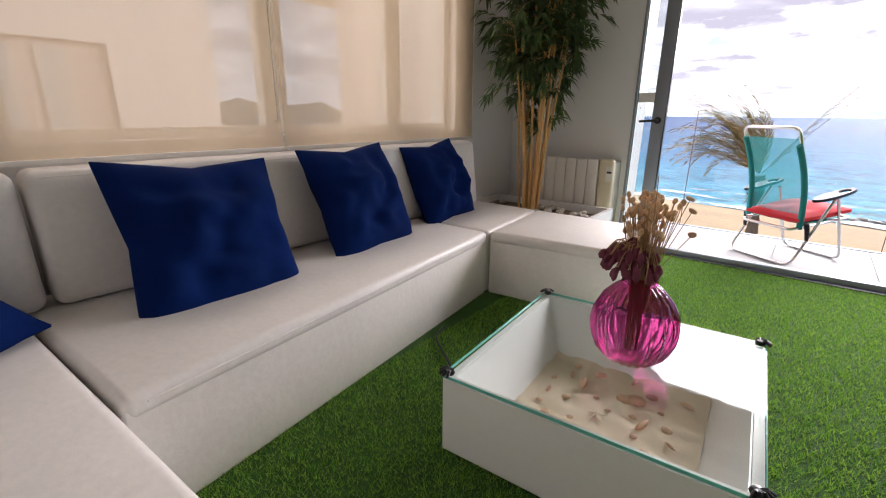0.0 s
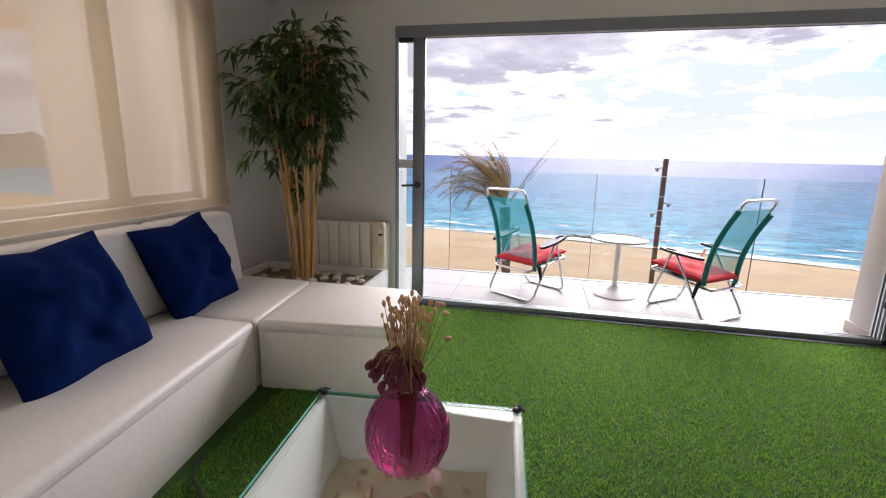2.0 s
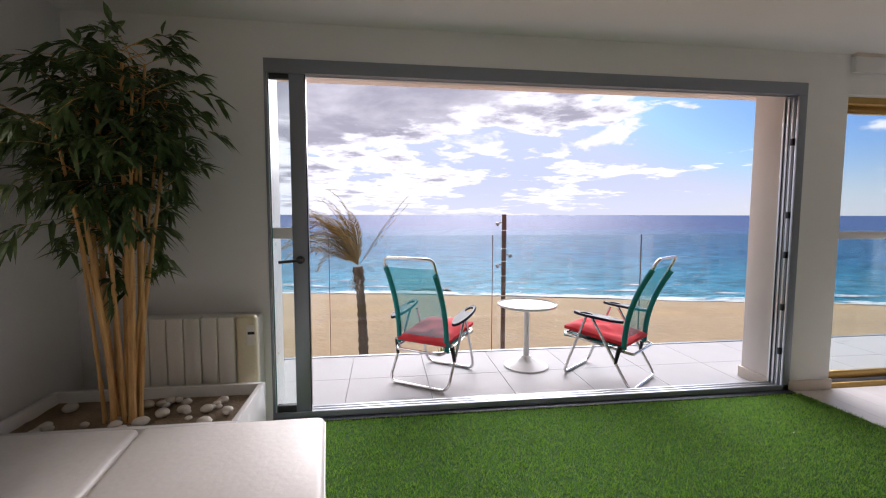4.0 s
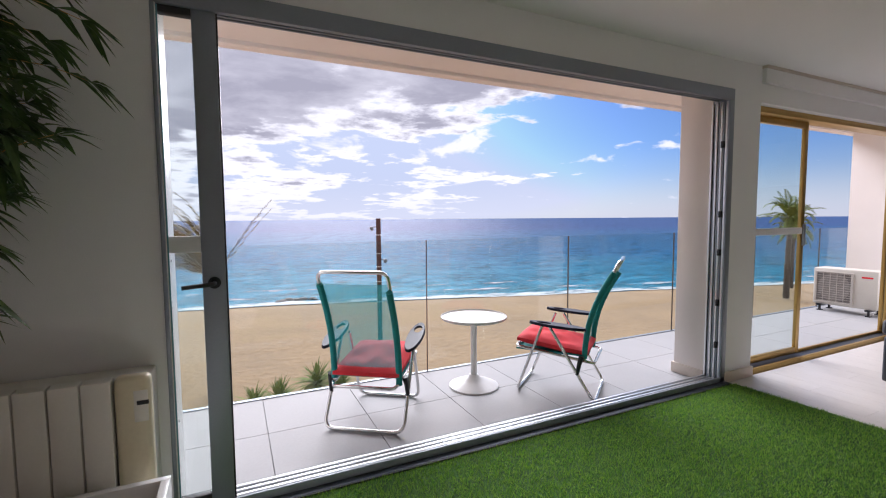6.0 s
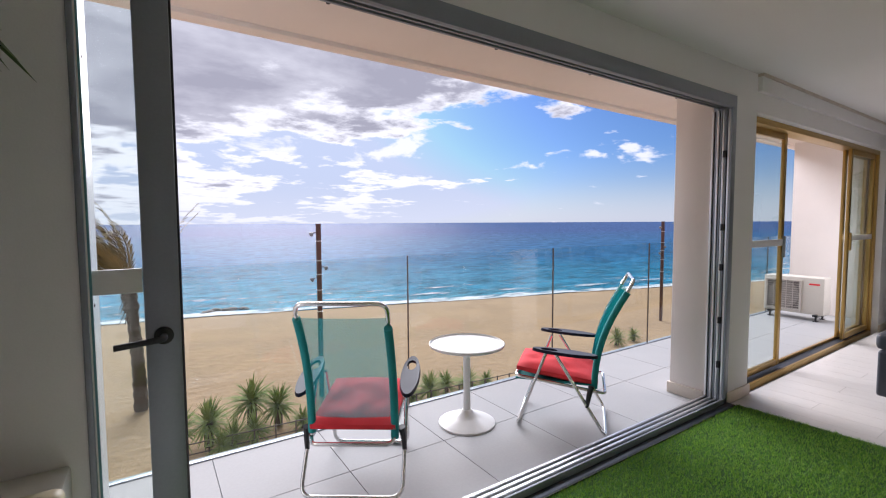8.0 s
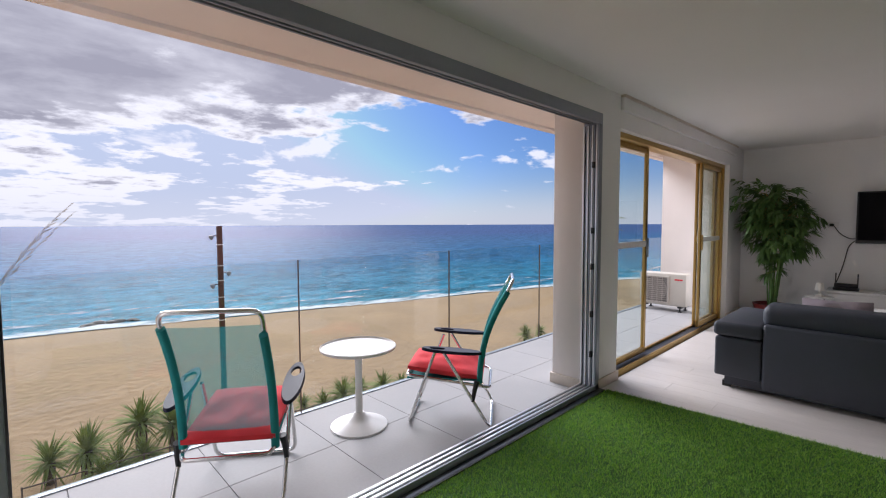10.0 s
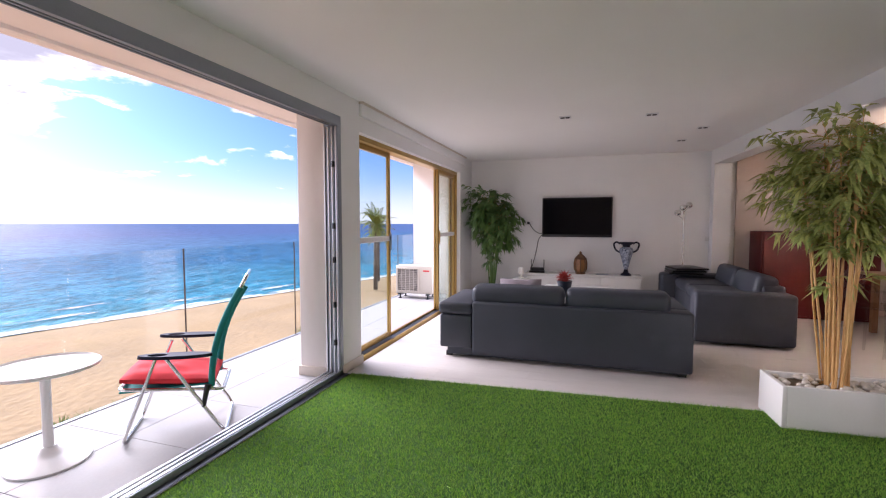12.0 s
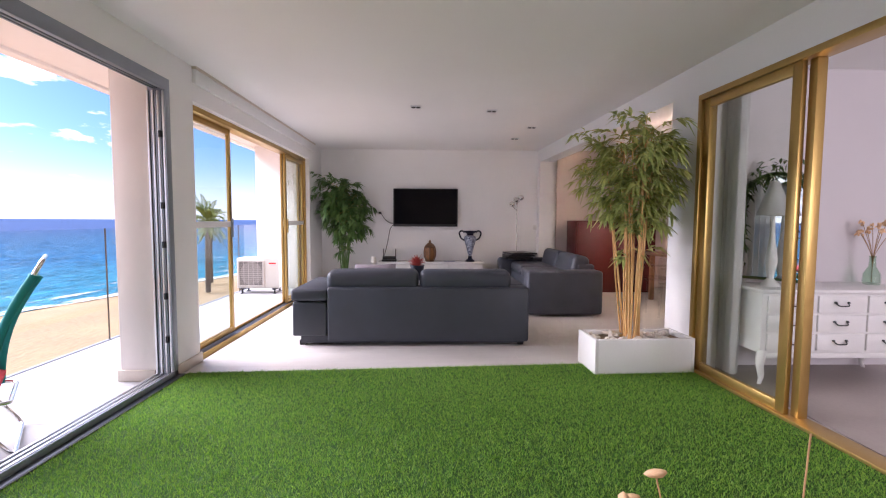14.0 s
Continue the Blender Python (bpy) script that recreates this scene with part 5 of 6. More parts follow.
lathe(bm, [(0.17, 0.0), (0.22, 0.22), (0.235, 0.26), (0.215, 0.26), (0.20, 0.22), (0.0, 0.22)], 28)
part("bowl", bm, mat("dark_red_glaze", (0.16, 0.018, 0.016), 0.35, var=0.15, scale=6), pot)
t = thing("potted_bamboo", "leafy green bamboo palm in the corner", "bamboo", 3.85, -0.50, 0.215)
bamboo(t, 9, 1.66, 0.37, 0.50, LEAFG, 41, twigs=250, spread=0.24, L=0.14, cane_r=0.014, foot=0.06, bushy=1.3, cane=LEAFG)

# radiator
rad = thing("electric_radiator", "cream electric panel radiator with upright ribs", "radiator", -4.505, -0.13, 0.175)
part("back_panel", boxes((-0.345, 0.335, -0.035, 0.128, 0.01, 0.55), bevel=0.01), RADIATOR, rad)
for k in range(6):
    x = -0.335 + k * 0.0935
    part("rib", boxes((x, x + 0.088, -0.10, -0.035, 0.004, 0.568), bevel=0.005), RADIATOR, rad)
bm = boxes((0.228, 0.345, -0.098, -0.035, 0.0, 0.575), bevel=0.022, seg=4)
part("control_panel", bm, mat("yellowed_panel_plastic", (0.72, 0.64, 0.45), 0.45, var=0.05, scale=4, fine=60, bump=0.02), rad, "yellowed plastic control panel")
part("keypad", boxes((0.29, 0.335, -0.1015, -0.097, 0.40, 0.52), bevel=0.002), RADIATOR, rad)
part("display", boxes((0.300, 0.338, -0.104, -0.100, 0.466, 0.482)), BLACK, rad)


# ---- balcony furniture ----
def deck_chair(x, y, ax, ay, label, arm_tilt=3):
    """Reclining tube chair at x, y that faces along ax, ay."""
    turn = math.degrees(math.atan2(-ax, ay))
    t = thing("folding_chair", label, "chair", x, y, BZ, turn, "balcony chairs")
    w, r = 0.265, 0.0115
    arm_z = 0.555
    bm = bmesh.new()
    tube(bm, bend([(-w, 0.03, arm_z - 0.01), (-w, -0.30, 0.012), (w, -0.30, 0.012), (w, 0.03, arm_z - 0.01)], 0.07, 6), r, 10)
    part("rear_leg_frame", bm, CHROME, t)
    bm = bmesh.new()
    wi = w - 0.03
    tube(bm, bend([(-wi, 0.09, arm_z - 0.01), (-wi, 0.29, 0.012), (wi, 0.29, 0.012), (wi, 0.09, arm_z - 0.01)], 0.07, 6), r, 10)
    part("front_leg_frame", bm, CHROME, t)
    bk = lambda v: (-0.22 - 0.10 * v - 0.13 * v ** 2 + 0.03 * math.sin(v * math.pi), 0.31 + 0.72 * v)
    bm = bmesh.new()
    ws = w - 0.045
    side = [bk(i / 8) for i in range(9)]
    line = [(-ws, a, c) for a, c in side[:-1]] + bend([(-ws, *side[-2]), (-ws, side[-1][0], side[-1][1] + 0.02), (ws, side[-1][0], side[-1][1] + 0.02), (ws, *side[-2])], 0.07, 6)[1:-1] + [(ws, a, c) for a, c in side[:-1][::-1]]
    tube(bm, line, r, 10)
    part("back_tube", bm, CHROME, t)
    bm = bmesh.new()
    tube(bm, bend([(-ws, -0.24, 0.30), (-ws, 0.30, 0.36), (ws, 0.30, 0.36), (ws, -0.24, 0.30), (ws - 0.02, -0.29, 0.29), (-ws + 0.02, -0.29, 0.29), (-ws, -0.24, 0.30)], 0.04, 4), r, 8)
    part("seat_tube", bm, CHROME, t)
    bm = bmesh.new()
    n = 10
    g = []
    for i in range(n + 1):
        a, c = bk(0.13 + 0.79 * i / n)
        g.append([bm.verts.new((u * (ws + 0.004), a + 0.016 - 0.02 * (1 - u * u), c)) for u in (-1, -0.5, 0, 0.5, 1)])
    for p0, p1 in zip(g, g[1:]):
        for k in range(4):
            bm.faces.new((p0[k], p0[k + 1], p1[k + 1], p1[k]))
    part("back_sling", bm, SLING, t, "see-through teal mesh back")
    for s in (-1, 1):
        bm = bmesh.new()
        tube(bm, [(s * ws, bk(0.02 + 0.9 * i / 8)[0], bk(0.02 + 0.9 * i / 8)[1]) for i in range(9)], 0.021, 10)
        part("sling_edge", bm, TEAL, t)
    part("seat_sling", boxes((-ws, ws, -0.22, 0.30, 0.335, 0.345)), TEAL, t)
    for v in t.children[-1].data.vertices:
        v.co.z += (v.co.y + 0.22) * 0.08 - 0.03
    bm = bmesh.new()
    puff(bm, 0.45, 0.54, 0.10, 16, 16, 0.25, 0.03, x)
    bmesh.ops.transform(bm, matrix=pose(0, 0.025, 0.388, 6), verts=bm.verts)
    part("seat_pad", bm, RED, t, "puffy red cotton seat pad")
    for s in (-1, 1):
        bm = bmesh.new()
        ring_o, ring_i = [], []
        n = 28
        for k in range(n):
            a = k * math.tau / n
            px, py = 0.056 * math.cos(a), 0.21 * math.sin(a)
            qx, qy = 0.028 * math.cos(a), 0.055 * math.sin(a) + 0.10
            ring_o.append((bm.verts.new((s * (w + 0.02) + px, py, arm_z)), bm.verts.new((s * (w + 0.02) + px * 0.92, py * 0.98, arm_z + 0.02))))
            ring_i.append((bm.verts.new((s * (w + 0.02) + qx, qy, arm_z + 0.002)), bm.verts.new((s * (w + 0.02) + qx, qy, arm_z + 0.018))))
        for k in range(n):
            j = (k + 1) % n
            bm.faces.new((ring_o[k][0], ring_o[j][0], ring_o[j][1], ring_o[k][1]))
            bm.faces.new((ring_i[k][1], ring_i[j][1], ring_i[j][0], ring_i[k][0]))
            bm.faces.new((ring_o[k][1], ring_o[j][1], ring_i[j][1], ring_i[k][1]))
            bm.faces.new((ring_o[j][0], ring_o[k][0], ring_i[k][0], ring_i[j][0]))
        bmesh.ops.transform(bm, matrix=Matrix.Translation((0, -0.03, arm_z)) @ Matrix.Rotation(radians(arm_tilt), 4, "X") @ Matrix.Translation((0, 0, -arm_z)), verts=bm.verts)
        part("armrest", bm, ARMREST, t, "navy plastic armrest with a cup hole")
        bm = bmesh.new()
        tube(bm, [(s * (w - 0.012), -0.205, 0.345), (s * (w - 0.004), -0.19, 0.29), (s * w, -0.175, 0.205)], 0.021, 8, r1=0.013)
        part("hinge", bm, BLACK, t)
    return t


deck_chair(-2.977, 0.775, 0.323, 0.465, "teal mesh reclining chair with a red pad facing the sea", arm_tilt=11)
deck_chair(-1.505, 0.59, -0.35, 0.44, "teal mesh reclining chair with a red pad beside the table")
tb = thing("side_table", "small round white pedestal table between the chairs", "table", -2.126, 0.908, BZ)
bm = bmesh.new()
lathe(bm, [(0.0, 0.545), (0.05, 0.545), (0.246, 0.555), (0.263, 0.562), (0.267, 0.578), (0.261, 0.582), (0.253, 0.570), (0.0, 0.568)], 48)
part("tabletop", bm, ENAMEL, tb)
bm = bmesh.new()
lathe(bm, [(0.034, 0.06), (0.027, 0.10), (0.024, 0.3), (0.026, 0.5), (0.05, 0.545)], 24)
part("pedestal", bm, ENAMEL, tb)
bm = bmesh.new()
lathe(bm, [(0.20, 0.0), (0.20, 0.012), (0.17, 0.026), (0.10, 0.05), (0.05, 0.075), (0.034, 0.10)], 40)
part("foot", bm, ENAMEL, tb)

# air conditioner
ac = thing("air_conditioner", "white outdoor air conditioner with a square fan grille", "air conditioner", 3.80, 0.97, BZ)
ac.scale = (0.9, 0.86, 0.93)
part("casing", boxes((0, 0.32, -0.42, 0.42, 0.10, 0.66), bevel=0.015), mat("aged_cream_enamel", (0.60, 0.56, 0.50), 0.5, var=0.06, scale=4, fine=60, bump=0.03), ac)
# flat plate whose dark grey paints the shade inside the fan opening
part("grille_recess", boxes((-0.004, 0.004, -0.11, 0.37, 0.15, 0.60), bevel=0.002), mat("fan_shadow_grey", (0.20, 0.18, 0.17), 0.7), ac)
GRILLE = mat("beige_grille_plastic", (0.55, 0.50, 0.45), 0.5)
bm = bmesh.new()
lathe(bm, [(0.215, 0.0), (0.215, 0.005), (0.20, 0.006), (0.07, 0.010), (0.0, 0.010)], 36)
bmesh.ops.transform(bm, matrix=pose(-0.005, 0.13, 0.375, 0, -90, 0), verts=bm.verts)
part("fan", bm, mat("fan_blade_grey", (0.30, 0.27, 0.25), 0.6, var=0.1, scale=12), ac)
bm = bmesh.new()
for k in range(13):
    z = 0.165 + 0.035 * k
    tube(bm, [(-0.022, -0.10, z), (-0.022, 0.36, z)], 0.0035, 5)
for k in range(6):
    y = -0.10 + 0.092 * k
    tube(bm, [(-0.026, y, 0.155), (-0.026, y, 0.595)], 0.004, 5)
part("fan_grille", bm, GRILLE, ac)
part("grille_rim", boxes((-0.03, 0.0, -0.125, -0.105, 0.14, 0.61), (-0.03, 0.0, 0.365, 0.385, 0.14, 0.61),
                         (-0.03, 0.0, -0.105, 0.365, 0.14, 0.155), (-0.03, 0.0, -0.105, 0.365, 0.595, 0.61)), GRILLE, ac)
for y in (-0.32, 0.32):
    part("foot", boxes((-0.03, 0.36, y - 0.035, y + 0.035, 0.075, 0.10), (0.0, 0.03, y - 0.012, y + 0.012, 0.012, 0.076),
                       (0.29, 0.32, y - 0.012, y + 0.012, 0.012, 0.076), (-0.02, 0.05, y - 0.03, y + 0.03, 0.0, 0.013),
                       (0.27, 0.34, y - 0.03, y + 0.03, 0.0, 0.013)), BLACK, ac)
part("maker_plate", boxes((-0.003, 0.002, -0.36, -0.22, 0.55, 0.575)), RED, ac)


# ---- lounge ----
def arm_block(bm, x0, x1, y0, y1, z0, z1, b=0.03):
    box(bm, x0, x1, y0, y1, z0, z1, bevel=b, seg=3)


so = thing("sofa", "charcoal leather sofa seen from behind with two cushions", "sofa", 0.09, -0.01, 0, 0, "charcoal sofas")
bm = bmesh.new()
arm_block(bm, 0.36, 0.58, -2.97, -0.985, 0.045, 0.585, 0.025)
part("back", bm, CHARCOAL, so)
bm = bmesh.new()
arm_block(bm, 0.37, 1.30, -0.98, -0.645, 0.10, 0.44, 0.02)
part("arm", bm, CHARCOAL, so)
bm = bmesh.new()
arm_block(bm, 0.36, 1.32, -0.985, -0.63, 0.445, 0.565, 0.035)
part("arm_pad", bm, CHARCOAL, so)
bm = bmesh.new()
arm_block(bm, 0.58, 1.32, -2.97, -2.72, 0.045, 0.585, 0.03)
part("arm", bm, CHARCOAL, so)
bm = bmesh.new()
arm_block(bm, 0.58, 1.34, -2.72, -0.98, 0.06, 0.40, 0.03)
part("seat", bm, CHARCOAL, so)
part("plinth", boxes((0.40, 1.28, -2.93, -0.72, 0.03, 0.10)), CHARCOAL, so)
for a, c in ((-1.875, -0.965), (-2.80, -1.885)):
    bm = bmesh.new()
    box(bm, 0.40, 0.66, a, c, 0.54, 0.745, bevel=0.07, seg=5)
    for v in bm.verts:
        v.co.z += 0.008 * noise.noise(v.co * 6)
    part("back_cushion", bm, CHARCOAL, so)
for x in (0.42, 1.24):
    for y in (-2.9, -0.73):
        part("foot", boxes((x, x + 0.06, y - 0.03, y + 0.03, 0.0, 0.05)), BLACK, so)
so2 = thing("sofa", "charcoal leather sofa along the passage, seen from its end", "sofa", 0.20, -0.125, 0, 0, "charcoal sofas")
bm = bmesh.new()
arm_block(bm, 1.55, 1.82, -4.10, -3.12, 0.03, 0.60, 0.04)
part("arm", bm, CHARCOAL, so2)
bm = bmesh.new()
arm_block(bm, 1.82, 3.55, -4.08, -3.25, 0.03, 0.42, 0.03)
part("seat", bm, CHARCOAL, so2)
bm = bmesh.new()
arm_block(bm, 1.82, 3.55, -4.08, -3.85, 0.30, 0.66, 0.03)
part("back", bm, CHARCOAL, so2)
for a, c in ((1.84, 2.66), (2.68, 3.5)):
    bm = bmesh.new()
    box(bm, a, c, -3.98, -3.74, 0.44, 0.78, bevel=0.08, seg=5)
    bmesh.ops.rotate(bm, cent=(a, -3.86, 0.44), matrix=Matrix.Rotation(radians(12), 3, "X"), verts=bm.verts)
    part("back_cushion", bm, CHARCOAL, so2)
    bm = bmesh.new()
    box(bm, a, c, -3.80, -3.24, 0.40, 0.55, bevel=0.06, seg=4)
    part("seat_cushion", bm, CHARCOAL, so2)
bm = bmesh.new()
arm_block(bm, 3.5, 3.78, -4.0, -3.05, 0.03, 0.60, 0.05)
part("arm", bm, CHARCOAL, so2)
for i in range(3):
    bm = bmesh.new()
    puff(bm, 0.44, 0.46, 0.06, 8, 8, 0.4, 0.01, i)
    bmesh.ops.transform(bm, matrix=pose(3.80, -3.50 - 0.02 * i, 0.612 + 0.035 * i, 0, 0, 6 * i), verts=bm.verts)
    solid("throw_cushion", bm, BLACK, "flat black cushion stacked on the sofa's arm", "cushion", "stacked black cushions")

tv = thing("television", "flat black television mounted on the white wall", "television", XT, 0, 0)
part("bezel", boxes((-0.09, -0.03, -2.482, -1.315, 1.125, 1.812), bevel=0.008), BLACK, tv)
part("screen", boxes((-0.093, -0.089, -2.462, -1.335, 1.17, 1.792)), SCREEN, tv)
part("wall_bracket", boxes((-0.03, 0.0, -2.1, -1.75, 1.3, 1.6)), BLACK, tv)
cabt = thing("television_cabinet", "low white lacquered television cabinet with flat doors", "cabinet", XT, 0, 0)
part("top", boxes((-0.42, -0.004, -2.94, -1.06, 0.475, 0.505), bevel=0.004), CABWHITE, cabt)
part("body", boxes((-0.40, -0.004, -2.92, -1.08, 0.06, 0.473), bevel=0.003), CABWHITE, cabt)
for k in range(3):
    a = -2.91 + k * 0.612
    part("door", boxes((-0.418, -0.402, a, a + 0.602, 0.08, 0.465), bevel=0.003), CABWHITE, cabt)
part("plinth", boxes((-0.38, -0.02, -2.89, -1.1, 0.0, 0.06)), CABWHITE, cabt)
WOODL = mat("carved_brown_wood", (0.15, 0.075, 0.035), 0.5, var=0.3, scale=10, fine=90, bump=0.2)
lan = thing("lantern", "carved brown wooden lantern with a domed top", "lantern", 4.08, -1.98, 0.505)
lan.scale = (0.84, 0.84, 0.95)
bm = bmesh.new()
lathe(bm, [(0.095, 0.0), (0.10, 0.02), (0.085, 0.035), (0.0, 0.035)], 8)
part("foot", bm, WOODL, lan)
bm = bmesh.new()
lathe(bm, [(0.085, 0.035), (0.118, 0.10), (0.122, 0.19), (0.105, 0.265), (0.0, 0.265)], 8)
part("amber_glass", bm, mat("amber_glass", (0.30, 0.14, 0.05), 0.3, var=0.3, scale=14, fine=60, bump=0.05), lan, "dim amber glass body")
for k in range(8):
    a = k * math.tau / 8
    bm = bmesh.new()
    tube(bm, [(r * math.cos(a), r * math.sin(a), z) for r, z in ((0.09, 0.03), (0.123, 0.10), (0.127, 0.19), (0.109, 0.27))], 0.008, 6)
    part("rib", bm, WOODL, lan)
bm = bmesh.new()
lathe(bm, [(0.118, 0.262), (0.12, 0.275), (0.085, 0.315), (0.05, 0.345), (0.022, 0.36), (0.03, 0.375), (0.018, 0.395), (0.0, 0.41)], 16)
part("domed_lid", bm, WOODL, lan)
BLUEW = mat("blue_painted_china", (0.62, 0.68, 0.80), 0.2, col2=(0.003, 0.008, 0.05), scale=42, fine=30, bump=0.02)
urn = thing("china_urn", "blue and white china urn with two dark handles", "urn", 4.08, -2.70, 0.505)
bm = bmesh.new()
lathe(bm, [(0.085, 0.0), (0.08, 0.02), (0.04, 0.05), (0.03, 0.10)], 24)
part("foot", bm, ARMREST, urn)
bm = bmesh.new()
lathe(bm, [(0.028, 0.10), (0.042, 0.15), (0.066, 0.25), (0.095, 0.35), (0.112, 0.41), (0.10, 0.445), (0.06, 0.47)], 24)
part("body", bm, BLUEW, urn)
bm = bmesh.new()
lathe(bm, [(0.06, 0.47), (0.06, 0.50), (0.13, 0.54), (0.135, 0.55), (0.11, 0.55), (0.05, 0.5)], 24)
part("rim", bm, ARMREST, urn)
for s in (-1, 1):
    bm = bmesh.new()
    tube(bm, bend([(0, s * 0.10, 0.38), (0, s * 0.17, 0.42), (0, s * 0.20, 0.52), (0, s * 0.15, 0.56), (0, s * 0.10, 0.52)], 0.05, 4), 0.014, 8)
    part("handle", bm, ARMREST, urn)
rt = thing("wifi_router", "small black router with upright aerials on the cabinet", "router", 4.08, -1.255, 0.505)
part("case", boxes((-0.07, 0.07, -0.13, 0.13, 0.0, 0.035), (-0.02, 0.02, -0.12, 0.12, 0.035, 0.09), bevel=0.006), BLACK, rt)
for y in (-0.11, 0.11):
    bm = bmesh.new()
    tube(bm, [(0.05, y, 0.03), (0.05, y, 0.22)], 0.007, 8)
    part("aerial", bm, BLACK, rt)
solid("remote_tray", boxes((3.98, 4.12, -2.43, -2.23, 0.505, 0.52), bevel=0.005), GREY, "small flat grey box on the cabinet", "box")
sk = thing("wall_socket", "white wall socket with a black plug", "socket", XT, -1.06, 1.37)
part("plate", boxes((-0.01, 0.0, -0.075, 0.075, -0.04, 0.04), bevel=0.004), CABWHITE, sk)
part("plug", boxes((-0.05, -0.01, -0.03, 0.02, -0.02, 0.02), bevel=0.008), BLACK, sk)
bm = bmesh.new()
tube(bm, bend([(4.28, -1.09, 1.36), (4.29, -1.16, 1.24), (4.30, -1.28, 1.17), (4.29, -1.40, 1.22)], 0.08, 5), 0.006, 6)
tube(bm, bend([(4.28, -1.36, 1.2), (4.30, -1.25, 1.1), (4.30, -1.2, 0.8), (4.25, -1.12, 0.5), (4.12, -1.0, 0.28)], 0.2, 6), 0.006, 6)
solid("power_cable", bm, BLACK, "thin black cables hanging from the television", "cable")
sw = thing("light_switch", "small white light switch on the wall", "switch", XT, -3.93, 1.12)
part("plate", boxes((-0.01, 0.0, -0.04, 0.04, -0.04, 0.04), bevel=0.004), CABWHITE, sw)
part("rocker", boxes((-0.014, -0.01, -0.025, 0.025, -0.028, 0.028), bevel=0.002), CABWHITE, sw)
lp = thing("floor_lamp", "slim chrome floor lamp with three round heads", "lamp", 4.05, -3.53, 0.0)
bm = bmesh.new()
lathe(bm, [(0.14, 0), (0.14, 0.015), (0.02, 0.03), (0.012, 0.05)], 24)
part("base", bm, CHROME, lp)
bm = bmesh.new()
tube(bm, [(0, 0, 0.04), (0, 0, 1.60)], 0.010, 8)
part("pole", bm, CHROME, lp)
for dx, dy, dz in ((-0.06, 0.10, 1.50), (-0.02, 0.02, 1.58), (0.0, -0.07, 1.62)):
    bm = bmesh.new()
    tube(bm, [(0, 0, dz - 0.08), (dx, dy, dz)], 0.006, 6)
    a = part("arm", bm, CHROME, lp)
    bm = bmesh.new()
    v = bmesh.ops.create_uvsphere(bm, u_segments=16, v_segments=10, radius=0.052)["verts"]
    bmesh.ops.translate(bm, vec=(dx, dy, dz + 0.03), verts=v)
    part("head", bm, CHROME, a)
hp = thing("potted_heather", "red heather in a small grey pot", "plant", 1.5, -1.84, 0.52)
lowt = thing("lounge_table", "low white table between the sofas", "table", 2.0, -2.0, 0)
part("tabletop", boxes((-0.62, 0.5, -0.45, 0.45, 0.48, 0.518), bevel=0.006), CABWHITE, lowt)
for sx in (-0.55, 0.43):
    for sy in (-0.38, 0.38):
        part("leg", boxes((sx, sx + 0.05, sy - 0.025, sy + 0.025, 0, 0.48)), CABWHITE, lowt)
bm = bmesh.new()
lathe(bm, [(0.06, 0.0), (0.085, 0.17), (0.09, 0.18), (0.075, 0.18), (0.0, 0.16)], 20)
part("pot", bm, SLATE, hp)
verts, faces = [], []
random.seed(5)
for k in range(260):
    a, el = random.uniform(0, math.tau), radians(random.uniform(25, 88))
    d = Vector((math.cos(a) * math.cos(el), math.sin(a) * math.cos(el), math.sin(el)))
    leaf_at(verts, faces, Vector((0, 0, 0.16)) + d * random.uniform(0.0, 0.09), d, random.uniform(0.05, 0.11), 0.006)
ob = raw("sprigs", [tuple(v) for v in verts], faces, mat("heather_red", (0.42, 0.06, 0.05), 0.8, var=0.35, scale=30))
ob.parent = hp
bm = bmesh.new()
puff(bm, 0.46, 0.46, 0.14, 10, 10, 0.1, 0.03, 3.0, 0.06)
bmesh.ops.transform(bm, matrix=pose(1.02, -1.40, 0.57, 0, -48, 8), verts=bm.verts)
solid("scatter_cushion", bm, mat("lilac_grey_cotton", (0.30, 0.26, 0.29), 0.9, var=0.12, scale=8, fine=300, bump=0.2), "pale lilac grey cushion on the charcoal sofa", "cushion")
cd = thing("candle_lamp", "small white candle lamp by the plant", "lamp", 3.75, -1.02, 0.0)
bm = bmesh.new()
lathe(bm, [(0.16, 0.0), (0.16, 0.02), (0.02, 0.03), (0.02, 0.40), (0.15, 0.42), (0.15, 0.435)], 24)
part("stand", bm, CABWHITE, cd)
bm = bmesh.new()
lathe(bm, [(0.045, 0.435), (0.045, 0.45), (0.016, 0.47), (0.016, 0.51), (0.05, 0.515), (0.04, 0.61), (0.0, 0.61)], 20)
part("shade", bm, RADIATOR, cd)

def downlight(x, y):
    t = thing("ceiling_spotlight", "small square recessed ceiling spotlight", "spotlight", x, y, CZ, group="ceiling spotlights")
    part("frame", boxes((-0.06, 0.06, -0.06, 0.06, -0.006, 0.0), bevel=0.002), RAIL, t)
    for s in (-1, 1):
        bm = bmesh.new()
        lathe(bm, [(0.022, -0.012), (0.024, -0.004), (0.0, -0.004)], 14, (0, s * 0.027, 0))
        part("lens", bm, BLACK, t)
for x, y in ((1.255, -1.83), (1.40, -2.71), (2.29, -3.38), (3.14, -3.30)):
    downlight(x, y)

